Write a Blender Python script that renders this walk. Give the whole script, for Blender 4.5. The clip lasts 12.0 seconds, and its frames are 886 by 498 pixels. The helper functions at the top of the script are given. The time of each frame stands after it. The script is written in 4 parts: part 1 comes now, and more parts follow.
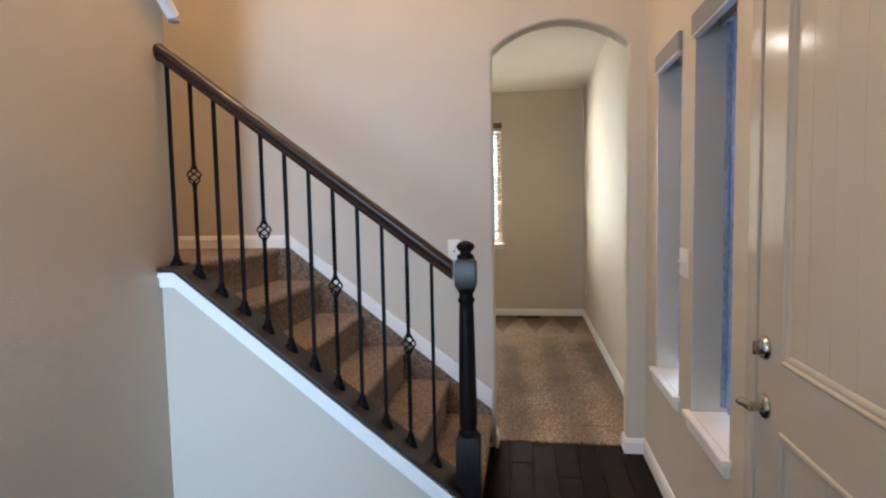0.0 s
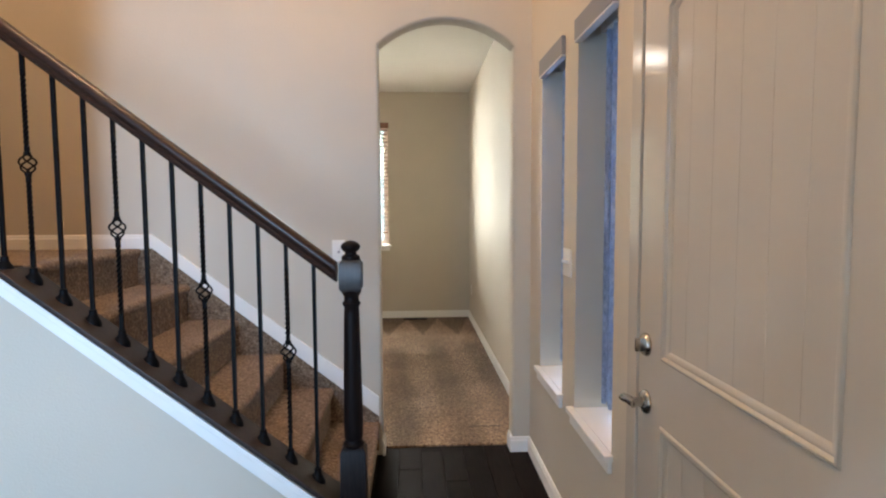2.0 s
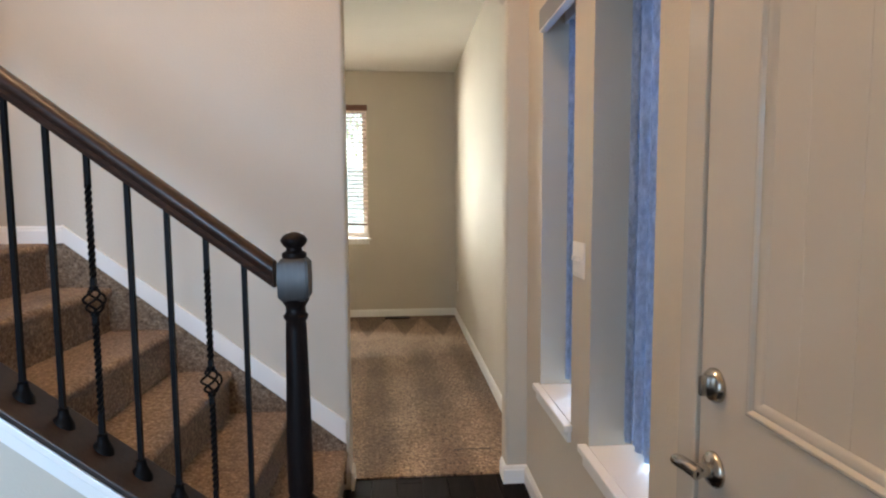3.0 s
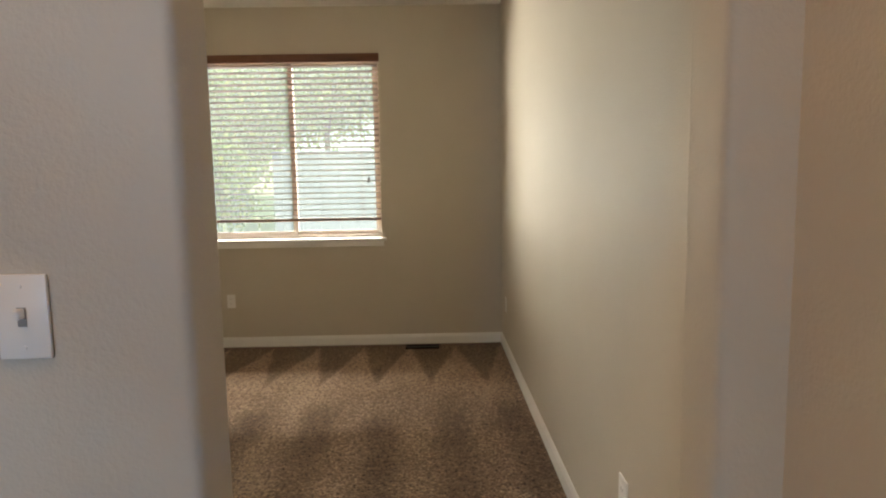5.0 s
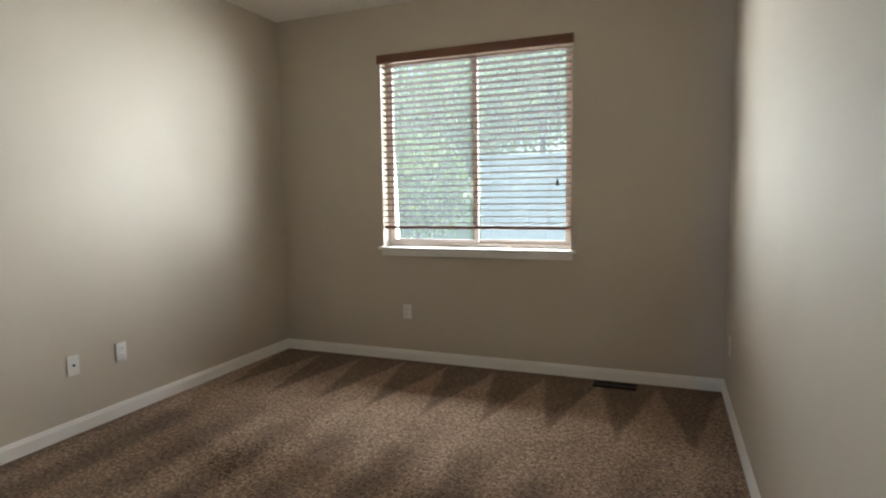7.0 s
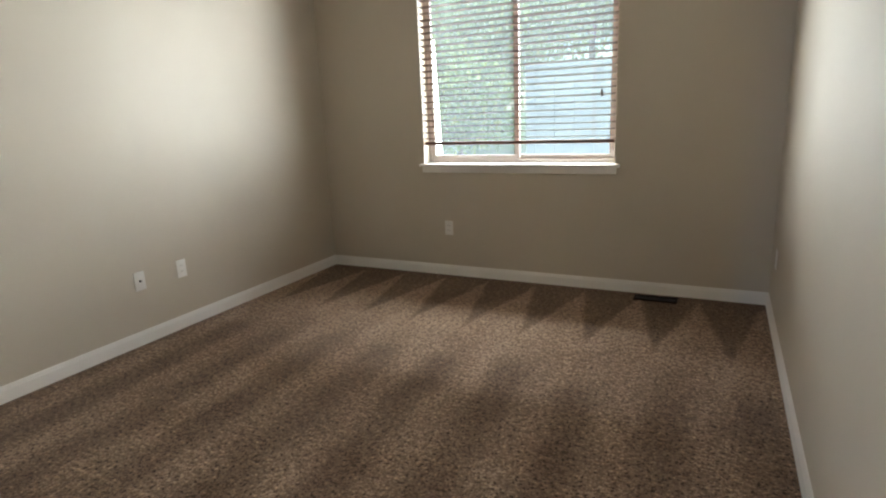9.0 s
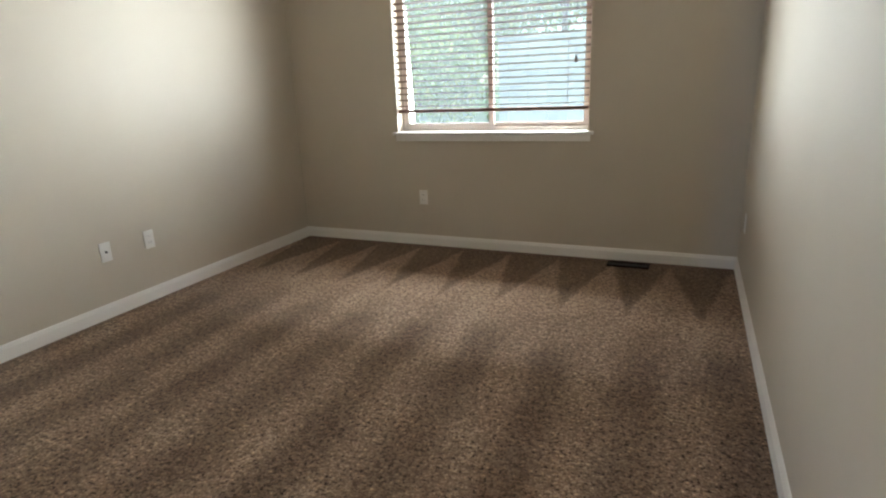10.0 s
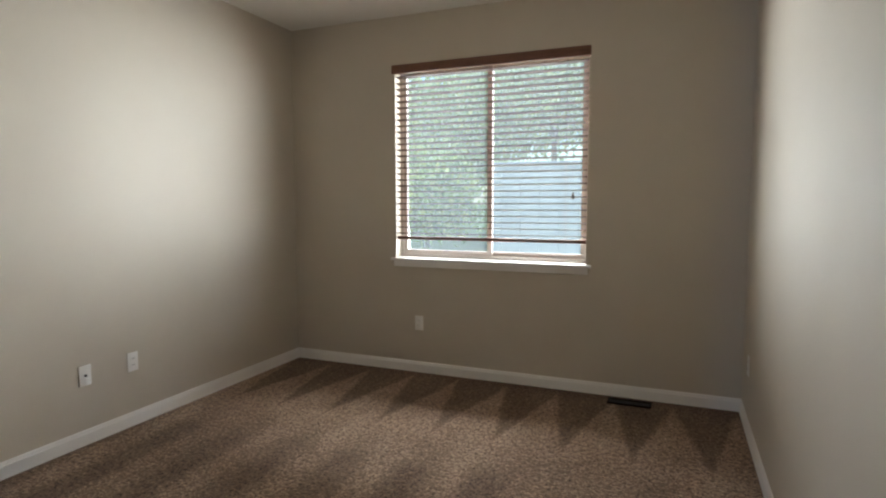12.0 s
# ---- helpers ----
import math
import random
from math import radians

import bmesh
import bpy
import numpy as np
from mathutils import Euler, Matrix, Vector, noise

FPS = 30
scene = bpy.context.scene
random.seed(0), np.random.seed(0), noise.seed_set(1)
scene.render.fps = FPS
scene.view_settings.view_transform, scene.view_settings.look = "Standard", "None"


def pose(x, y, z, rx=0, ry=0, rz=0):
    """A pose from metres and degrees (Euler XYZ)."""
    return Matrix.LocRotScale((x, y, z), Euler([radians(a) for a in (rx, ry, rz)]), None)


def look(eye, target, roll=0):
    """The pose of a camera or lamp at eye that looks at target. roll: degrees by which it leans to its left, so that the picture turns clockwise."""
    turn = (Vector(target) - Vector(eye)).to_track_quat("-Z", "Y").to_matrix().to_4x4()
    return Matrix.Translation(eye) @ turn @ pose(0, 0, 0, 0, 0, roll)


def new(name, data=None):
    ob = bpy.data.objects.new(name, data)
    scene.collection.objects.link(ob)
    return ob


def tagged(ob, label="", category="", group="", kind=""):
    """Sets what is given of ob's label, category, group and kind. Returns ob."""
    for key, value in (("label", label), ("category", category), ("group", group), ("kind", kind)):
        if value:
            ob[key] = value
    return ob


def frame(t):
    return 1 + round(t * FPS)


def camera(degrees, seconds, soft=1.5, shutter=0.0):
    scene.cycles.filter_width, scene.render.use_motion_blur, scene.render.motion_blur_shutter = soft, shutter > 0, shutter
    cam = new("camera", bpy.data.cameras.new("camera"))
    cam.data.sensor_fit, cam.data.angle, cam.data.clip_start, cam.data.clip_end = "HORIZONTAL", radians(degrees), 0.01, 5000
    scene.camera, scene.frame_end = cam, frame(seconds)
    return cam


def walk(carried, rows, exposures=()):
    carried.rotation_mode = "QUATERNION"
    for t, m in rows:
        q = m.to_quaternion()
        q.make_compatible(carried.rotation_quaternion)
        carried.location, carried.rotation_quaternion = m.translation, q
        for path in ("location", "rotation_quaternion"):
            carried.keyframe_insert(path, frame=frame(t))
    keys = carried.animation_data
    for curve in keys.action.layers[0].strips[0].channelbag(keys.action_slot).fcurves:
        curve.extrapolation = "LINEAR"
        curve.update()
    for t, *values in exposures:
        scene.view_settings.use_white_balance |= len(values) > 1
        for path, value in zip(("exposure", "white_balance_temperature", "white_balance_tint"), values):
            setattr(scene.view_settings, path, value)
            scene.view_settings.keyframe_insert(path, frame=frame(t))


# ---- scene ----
cam = camera(76.2, 12.0, 2.1)
PATH = [
    (0, (-0.023, -0.053, 1.369), (-0.317, 1.92, 1.223), -1.1),
    (0.5, (-0.019, -0.058, 1.368), (-0.099, 1.935, 1.219), -1.0),
    (1, (-0.031, -0.075, 1.369), (-0.005, 1.919, 1.223), -0.6),
    (1.5, (-0.033, -0.061, 1.364), (0.051, 1.932, 1.22), -0.3),
    (2, (-0.031, 0.047, 1.354), (0.075, 2.039, 1.211), -0.3),
    (2.5, (0.007, 0.238, 1.342), (0.157, 2.226, 1.18), -0.2),
    (2.7, (0.02, 0.349, 1.332), (0.169, 2.337, 1.166), -0.3),
    (4.3, (0.055, 1.754, 1.304), (0.229, 3.737, 1.105), -1.0),
    (4.5, (0.087, 1.912, 1.302), (0.225, 3.897, 1.094), -1.0),
    (5, (0.128, 2.336, 1.291), (0.148, 4.325, 1.084), -1.0),
    (5.5, (0.159, 2.659, 1.284), (0.021, 4.643, 1.073), -0.9),
    (6, (0.237, 2.894, 1.28), (-0.132, 4.848, 1.064), -1.0),
    (6.5, (0.271, 2.993, 1.291), (-0.295, 4.901, 1.087), -0.9),
    (7, (0.291, 3.011, 1.29), (-0.441, 4.863, 1.11), -0.8),
    (8.8, (0.365, 3.001, 1.312), (-0.531, 4.741, 0.9), -2.3),
    (9, (0.335, 2.996, 1.302), (-0.531, 4.736, 0.832), -2.4),
    (9.5, (0.317, 2.987, 1.265), (-0.501, 4.727, 0.715), -2.6),
    (10, (0.324, 2.995, 1.245), (-0.452, 4.752, 0.691), -2.3),
    (10.5, (0.293, 2.996, 1.295), (-0.428, 4.808, 0.854), -1.3),
    (11, (0.289, 3.006, 1.351), (-0.403, 4.86, 1.057), -0.7),
    (11.5, (0.28, 3.025, 1.377), (-0.417, 4.89, 1.184), -0.4),
    (12, (0.244, 3.036, 1.348), (-0.516, 4.878, 1.181), -0.1),
]
walk(cam, [(t, look(eye, target, roll)) for t, eye, target, roll in PATH], [
    (0.0, 1.49, 6680, 12), (1.0, 1.62, 6680, 12), (2.7, 1.56, 6750, 12), (4.3, 1.36, 7700, 13), (5.0, 0.98, 7500, 14), (5.6, 0.95, 6700, 11), (6.1, 0.88, 6150, 10), (6.5, 0.82, 6200, 13), (7.2, 0.75, 6180, 13),
    (8.8, 0.88, 6180, 12), (9.5, 1.02, 6150, 12), (10.1, 1.06, 6100, 11), (10.7, 1.02, 6100, 11), (11.3, 0.82, 6120, 12), (12.0, 0.66, 6120, 14)])

# ---- world, sun and lamps ----
world = bpy.data.worlds.new("sky")
scene.world = world
world.use_nodes = True
wn = world.node_tree
sky = wn.nodes.new("ShaderNodeTexSky")
sky.sky_type, sky.sun_disc = "NISHITA", False
sky.sun_elevation, sky.sun_rotation = radians(52), radians(215)
wn.links.new(sky.outputs["Color"], wn.nodes["Background"].inputs["Color"])
wn.nodes["Background"].inputs["Strength"].default_value = 0.15

sun = new("sun", bpy.data.lights.new("sun", "SUN"))
sun.data.energy, sun.data.angle, sun.data.color = 2.8, radians(0.5), (1.0, 0.95, 0.86)
sun.matrix_world = look((-6, -8, 14), (0, 0, 0))


def area_lamp(name, eye, target, w, h, watts, colour):
    lamp = new(name, bpy.data.lights.new(name, "AREA"))
    lamp.data.shape, lamp.data.size, lamp.data.size_y = "RECTANGLE", w, h
    lamp.data.energy, lamp.data.color = watts, colour
    lamp.matrix_world = look(eye, target)
    return lamp


# daylight at the living space's window behind the entry, and sky to both sides of the far room's window
living = area_lamp("daylight_living", (-0.95, -1.96, 1.35), (-0.95, 2.1, 0.45), 1.1, 1.7, 43, (0.40, 0.65, 1.0))
living.data.spread = radians(125)
area_lamp("daylight_east", (2.9, 10.7, 1.8), (-1.9, 6.0, 1.5), 5.0, 3.2, 560, (0.97, 0.975, 1.0))
area_lamp("daylight_high", (-1.06, 11.4, 4.9), (-1.06, 6.5, 1.6), 8.0, 2.6, 2300, (0.97, 0.975, 1.0))
area_lamp("daylight_west", (-6.0, 10.7, 1.3), (-0.2, 6.0, 1.9), 5.0, 2.6, 470, (0.97, 0.975, 1.0))
area_lamp("daylight_porch", (1.75, 3.7, 2.9), (0.72, 2.25, 0.9), 0.8, 1.8, 200, (0.44, 0.69, 1.0))
# unseen lamp, added for the warm light on the upper entry walls
warm_fill = new("warm_fill_light", bpy.data.lights.new("warm_fill_light", "POINT"))
warm_fill.data.energy, warm_fill.data.color, warm_fill.data.shadow_soft_size = 36, (1.0, 0.69, 0.44), 0.12
warm_fill.location = (-0.85, 2.1, 4.25)

# ---- materials ----
def base_material(name, rough=0.6, metal=0.0, spec=0.5):
    m = bpy.data.materials.new(name)
    m.use_nodes = True
    nt = m.node_tree
    b = nt.nodes["Principled BSDF"]
    b.inputs["Roughness"].default_value, b.inputs["Metallic"].default_value = rough, metal
    b.inputs["Specular IOR Level"].default_value = spec
    return m, nt, b


def noise_node(nt, scale, detail=4.0, rough=0.55, stretch=None, coord="Object"):
    tc = nt.nodes.new("ShaderNodeTexCoord")
    n = nt.nodes.new("ShaderNodeTexNoise")
    n.inputs["Scale"].default_value, n.inputs["Detail"].default_value, n.inputs["Roughness"].default_value = scale, detail, rough
    if stretch:
        mp = nt.nodes.new("ShaderNodeMapping")
        mp.inputs["Scale"].default_value = stretch
        nt.links.new(tc.outputs[coord], mp.inputs["Vector"])
        nt.links.new(mp.outputs["Vector"], n.inputs["Vector"])
    else:
        nt.links.new(tc.outputs[coord], n.inputs["Vector"])
    return n


def ramp(nt, src, stops):
    r = nt.nodes.new("ShaderNodeValToRGB")
    els = r.color_ramp.elements
    while len(els) < len(stops):
        els.new(0.5)
    for e, (p, c) in zip(els, stops):
        e.position, e.color = p, (*c, 1)
    nt.links.new(src, r.inputs["Fac"])
    return r


def mix(nt, kind, fac, a, b):
    n = nt.nodes.new("ShaderNodeMix")
    n.data_type, n.blend_type = "RGBA", kind
    for sock, v in ((n.inputs[0], fac), (n.inputs[6], a), (n.inputs[7], b)):
        if hasattr(v, "node"):
            nt.links.new(v, sock)
        else:
            sock.default_value = v if isinstance(v, float) else (*v, 1)
    return n.outputs[2]


def bump(nt, b, src, strength, dist):
    n = nt.nodes.new("ShaderNodeBump")
    n.inputs["Strength"].default_value, n.inputs["Distance"].default_value = strength, dist
    nt.links.new(src, n.inputs["Height"])
    old = b.inputs["Normal"].links
    if old:
        nt.links.new(old[0].from_socket, n.inputs["Normal"])
    nt.links.new(n.outputs["Normal"], b.inputs["Normal"])


def paint(name, colour, rough=0.55, peel=0.25, vary=0.06, spec=0.4, scale=140, uneven=True):
    m, nt, b = base_material(name, rough, 0, spec)
    big = noise_node(nt, 1.3, 3)
    lo = tuple(c * (1 - vary) for c in colour)
    hi = tuple(min(1, c * (1 + vary)) for c in colour)
    r = ramp(nt, big.outputs["Fac"], [(0.3, lo), (0.7, hi)])
    nt.links.new(r.outputs["Color"], b.inputs["Base Color"])
    fine = noise_node(nt, scale, 3)
    if peel:
        bump(nt, b, fine.outputs["Fac"], peel, 0.004)
    if not uneven:
        return m
    rr = nt.nodes.new("ShaderNodeMapRange")
    rr.inputs[3].default_value, rr.inputs[4].default_value = rough - 0.03, rough + 0.03
    nt.links.new(noise_node(nt, 5, 3).outputs["Fac"], rr.inputs[0])
    nt.links.new(rr.outputs[0], b.inputs["Roughness"])
    return m


def wood(name, dark, light, rough=0.3, grain=(2, 40, 40), random_tone=False, coat=0.0, spec=0.4):
    m, nt, b = base_material(name, rough, 0.0, spec)
    n = noise_node(nt, 3.0, 6, 0.65, grain)
    r = ramp(nt, n.outputs["Fac"], [(0.3, dark), (0.7, light)])
    col = r.outputs["Color"]
    if random_tone:
        oi = nt.nodes.new("ShaderNodeObjectInfo")
        tone = ramp(nt, oi.outputs["Random"], [(0.0, (0.7, 0.7, 0.7)), (1.0, (1.25, 1.2, 1.15))])
        col = mix(nt, "MULTIPLY", 1.0, col, tone.outputs["Color"])
    nt.links.new(col, b.inputs["Base Color"])
    bump(nt, b, n.outputs["Fac"], 0.15, 0.002)
    b.inputs["Coat Weight"].default_value, b.inputs["Coat Roughness"].default_value = coat, 0.12
    rr = nt.nodes.new("ShaderNodeMapRange")
    rr.inputs[3].default_value, rr.inputs[4].default_value = rough - 0.08, rough + 0.12
    nt.links.new(noise_node(nt, 9, 4).outputs["Fac"], rr.inputs[0])
    nt.links.new(rr.outputs[0], b.inputs["Roughness"])
    return m


def metal(name, colour, rough, metallic=1.0, spec=0.5):
    m, nt, b = base_material(name, rough, metallic, spec)
    n = noise_node(nt, 60, 4)
    r = ramp(nt, n.outputs["Fac"], [(0.3, tuple(c * 0.8 for c in colour)), (0.75, colour)])
    nt.links.new(r.outputs["Color"], b.inputs["Base Color"])
    bump(nt, b, n.outputs["Fac"], 0.08, 0.001)
    return m


def math_node(nt, op, a, b=None, c=None):
    n = nt.nodes.new("ShaderNodeMath")
    n.operation = op
    for i, v in enumerate((a, b, c)):
        if v is None:
            continue
        if hasattr(v, "node"):
            nt.links.new(v, n.inputs[i])
        else:
            n.inputs[i].default_value = v
    return n.outputs[0]


def carpet(name, vacuum, k, contrast):
    m, nt, b = base_material(name, 0.95, 0, 0.1)
    b.inputs["Sheen Weight"].default_value = 0.12
    tuft = noise_node(nt, 95, 3, 0.7)
    speck = noise_node(nt, 34, 4, 0.8)
    cloud = noise_node(nt, 2.0, 5, 0.65)
    r = ramp(nt, tuft.outputs["Fac"], [(0.33, (0.175 * k, 0.124 * k, 0.082 * k)), (0.5, (0.31 * k, 0.227 * k, 0.163 * k)), (0.67, (0.49 * k, 0.395 * k, 0.298 * k))])
    r2 = ramp(nt, speck.outputs["Fac"], [(0.40, (0.42, 0.37, 0.32)), (0.58, (1.2, 1.18, 1.15))])
    col = mix(nt, "MULTIPLY", contrast, r.outputs["Color"], r2.outputs["Color"])
    r3 = ramp(nt, cloud.outputs["Fac"], [(0.36, (0.84, 0.80, 0.77)), (0.62, (1.06, 1.06, 1.06))])
    col = mix(nt, "MULTIPLY", 1.0, col, r3.outputs["Color"])
    streak = noise_node(nt, 3.0, 5, 0.7, (1.7, 0.8, 1.0))
    r4 = ramp(nt, streak.outputs["Fac"], [(0.36, (0.86, 0.83, 0.80)), (0.64, (1.08, 1.08, 1.07))])
    col = mix(nt, "MULTIPLY", 1.0 if vacuum else 0.3, col, r4.outputs["Color"])
    if vacuum:
        # nap laid both ways by the vacuum: strokes that fan out from the far wall, then long faint lanes
        tc = nt.nodes.new("ShaderNodeTexCoord")
        sep = nt.nodes.new("ShaderNodeSeparateXYZ")
        wob = noise_node(nt, 3.5, 3, 0.6)
        nt.links.new(tc.outputs["Object"], sep.inputs[0])
        x, y = sep.outputs[0], sep.outputs[1]
        xs = math_node(nt, "ADD", x, math_node(nt, "MULTIPLY", math_node(nt, "SUBTRACT", wob.outputs["Fac"], 0.5), 0.05))
        tri = math_node(nt, "PINGPONG", math_node(nt, "ADD", xs, -0.258), 0.1875)
        tri = math_node(nt, "DIVIDE", tri, 0.1875)
        reach = math_node(nt, "DIVIDE", math_node(nt, "SUBTRACT", 6.93, y), 0.92)
        edge = math_node(nt, "SUBTRACT", reach, tri)
        fan = math_node(nt, "MULTIPLY_ADD", edge, 5.5, 0.5)
        fan = math_node(nt, "MINIMUM", math_node(nt, "MAXIMUM", fan, 0.0), 1.0)
        end = math_node(nt, "MULTIPLY_ADD", math_node(nt, "SUBTRACT", y, math_node(nt, "MULTIPLY_ADD", wob.outputs["Fac"], 0.45, 5.50)), 2.0, 0.5)
        end = math_node(nt, "MINIMUM", math_node(nt, "MAXIMUM", end, 0.0), 1.0)
        fan = math_node(nt, "MULTIPLY", fan, end)
        lane = math_node(nt, "PINGPONG", math_node(nt, "ADD", xs, math_node(nt, "MULTIPLY_ADD", y, 0.05, -0.45)), 0.1875)
        lane = math_node(nt, "MINIMUM", math_node(nt, "MAXIMUM", math_node(nt, "MULTIPLY_ADD", math_node(nt, "SUBTRACT", lane, 0.094), 11.0, 0.5), 0.0), 1.0)
        lane = math_node(nt, "MULTIPLY", lane, math_node(nt, "SUBTRACT", 1.0, end))
        lane = math_node(nt, "MULTIPLY", lane, math_node(nt, "MULTIPLY", streak.outputs["Fac"], 1.15))
        nap = math_node(nt, "ADD", fan, math_node(nt, "ADD", lane, math_node(nt, "MULTIPLY", math_node(nt, "SUBTRACT", 1.0, end), 0.05)))
        tone = ramp(nt, nap, [(0.0, (0.70, 0.64, 0.59)), (1.0, (1.32, 1.30, 1.30))])
        col = mix(nt, "MULTIPLY", 1.0, col, tone.outputs["Color"])
    flecks = noise_node(nt, 64, 2, 0.5)
    r5 = ramp(nt, flecks.outputs["Fac"], [(0.35, (0.22, 0.18, 0.15)), (0.41, (1.0, 1.0, 1.0)), (0.60, (1.0, 1.0, 1.0)), (0.67, (1.7, 1.65, 1.55))])
    col = mix(nt, "MULTIPLY", 1.0 if vacuum else 0.4, col, r5.outputs["Color"])
    nt.links.new(col, b.inputs["Base Color"])
    bump(nt, b, tuft.outputs["Fac"], 0.5 * contrast, 0.010)
    bump(nt, b, speck.outputs["Fac"], 0.6 * contrast, 0.012)
    return m


def plain(name, colour, rough=0.4, spec=0.5, vary=0.05):
    return paint(name, colour, rough, 0.05, vary, spec, 60)


WALL = paint("greige_wall_paint", (0.615, 0.548, 0.45), 0.5, 0.3, 0.03, 0.45)
CEIL = paint("ceiling_paint", (0.86, 0.83, 0.76), 0.8, 0.5, 0.03, 0.3, 70)
TRIM = paint("white_trim_paint", (0.91, 0.89, 0.85), 0.32, 0.06, 0.03, 0.5, 40)
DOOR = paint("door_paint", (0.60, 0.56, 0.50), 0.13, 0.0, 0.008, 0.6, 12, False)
FLOOR = wood("espresso_floor", (0.006, 0.004, 0.0035), (0.014, 0.009, 0.007), 0.5, (30, 2, 30), True, 0.0, 0.03)
JOINT = plain("floor_joint", (0.006, 0.005, 0.004), 0.8)
NEWEL = wood("black_espresso", (0.006, 0.004, 0.004), (0.016, 0.010, 0.009), 0.42, (40, 40, 3), False, 0.0, 0.12)
# Lighter than the other newel wood: the daylight sheen is in its colour.
NEWELB = wood("sheen_tinted_espresso", (0.020, 0.018, 0.018), (0.038, 0.034, 0.033), 0.46, (40, 40, 3), False, 0.0, 0.9)
RAIL = wood("espresso_rail", (0.012, 0.005, 0.003), (0.045, 0.016, 0.010), 0.40, (3, 40, 40), False, 0.08)
CAP = wood("espresso_cap", (0.014, 0.008, 0.006), (0.034, 0.020, 0.015), 0.42, (3, 40, 40))
IRON = metal("black_iron", (0.006, 0.005, 0.005), 0.5, 0.0, 0.09)
CARPET = carpet("room_carpet", True, 0.93, 0.75)
STAIRC = carpet("stair_carpet", False, 0.74, 0.3)
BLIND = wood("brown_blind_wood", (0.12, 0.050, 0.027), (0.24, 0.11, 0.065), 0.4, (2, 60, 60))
# Blind wood again, its colour darkened for the slats' backlit shade.
SLAT = wood("shaded_blind_slat", (0.075, 0.043, 0.030), (0.14, 0.085, 0.062), 0.45, (2, 60, 60))
ALMOND = plain("almond_vinyl", (0.50, 0.44, 0.39), 0.4)
VINYL = plain("white_vinyl", (0.78, 0.79, 0.80), 0.4)
PLATE = plain("white_plastic", (0.87, 0.85, 0.81), 0.3)
SLOT = plain("dark_slot", (0.03, 0.028, 0.026), 0.6)
GREY = plain("grey_plastic", (0.30, 0.29, 0.28), 0.4)
CHROME = metal("satin_nickel", (0.55, 0.53, 0.50), 0.22)
HINGE = metal("dark_nickel_hinge", (0.32, 0.32, 0.33), 0.33)
REG = metal("brown_register", (0.012, 0.008, 0.006), 0.55, 0.0, 0.15)
VAL = plain("grey_valance", (0.24, 0.245, 0.27), 0.6)
CORD = plain("brown_cord", (0.09, 0.05, 0.035), 0.8)


def glass_material():
    m, nt, b = base_material("window_glass", 0.0)
    nt.nodes.remove(b)
    g = nt.nodes.new("ShaderNodeBsdfGlass")
    g.inputs["Roughness"].default_value, g.inputs["IOR"].default_value = 0.0, 1.05
    g.inputs["Color"].default_value = (0.96, 0.99, 0.98, 1)
    nt.links.new(g.outputs[0], nt.nodes["Material Output"].inputs["Surface"])
    return m


def vane_material():
    m, nt, b = base_material("vane_fabric", 0.7)
    n = noise_node(nt, 60, 4, 0.7, (1, 1, 0.5))
    r = ramp(nt, n.outputs["Fac"], [(0.30, (0.30, 0.38, 0.50)), (0.68, (0.66, 0.74, 0.86))])
    nt.links.new(r.outputs["Color"], b.inputs["Base Color"])
    tr = nt.nodes.new("ShaderNodeBsdfTranslucent")
    nt.links.new(r.outputs["Color"], tr.inputs["Color"])
    mx = nt.nodes.new("ShaderNodeMixShader")
    mx.inputs[0].default_value = 0.62
    nt.links.new(b.outputs[0], mx.inputs[1])
    nt.links.new(tr.outputs[0], mx.inputs[2])
    nt.links.new(mx.outputs[0], nt.nodes["Material Output"].inputs["Surface"])
    bump(nt, b, n.outputs["Fac"], 0.5, 0.004)
    return m


GLASS, VANE = glass_material(), vane_material()


def veiled_glass():
    """Clear glass with the glare added as a thin pale veil over the view."""
    m = GLASS.copy()
    m.name = "glare_veiled_glass"
    nt = m.node_tree
    out = nt.nodes["Material Output"]
    g = out.inputs["Surface"].links[0].from_socket
    tr = nt.nodes.new("ShaderNodeBsdfTranslucent")
    g.node.inputs["Color"].default_value = (0.86, 0.91, 0.84, 1)
    tr.inputs["Color"].default_value = (0.58, 0.68, 0.68, 1)
    mx = nt.nodes.new("ShaderNodeMixShader")
    f = nt.nodes.new("ShaderNodeMapRange")
    f.inputs[3].default_value, f.inputs[4].default_value = 0.026, 0.036
    nt.links.new(noise_node(nt, 4, 4).outputs["Fac"], f.inputs[0])
    nt.links.new(f.outputs[0], mx.inputs[0])
    nt.links.new(g, mx.inputs[1])
    nt.links.new(tr.outputs[0], mx.inputs[2])
    nt.links.new(mx.outputs[0], out.inputs["Surface"])
    return m


GLARE_GLASS = veiled_glass()


def lamp_glow(name, colour, strength):
    m, nt, b = base_material(name, 0.4)
    b.inputs["Base Color"].default_value = (0.8, 0.75, 0.65, 1)
    b.inputs["Emission Color"].default_value = (*colour, 1)
    b.inputs["Emission Strength"].default_value = strength
    return m


# ---- mesh helpers ----
def add_box(bm, lo, hi, bevel=0.0, seg=2):
    r = bmesh.ops.create_cube(bm, size=1)
    c = [(a + b) / 2 for a, b in zip(lo, hi)]
    for v in r["verts"]:
        v.co = Vector([c[i] + v.co[i] * (hi[i] - lo[i]) for i in range(3)])
    if bevel:
        edges = {e for v in r["verts"] for e in v.link_edges}
        bmesh.ops.bevel(bm, geom=list(edges), offset=bevel, segments=seg, affect="EDGES", profile=0.5)


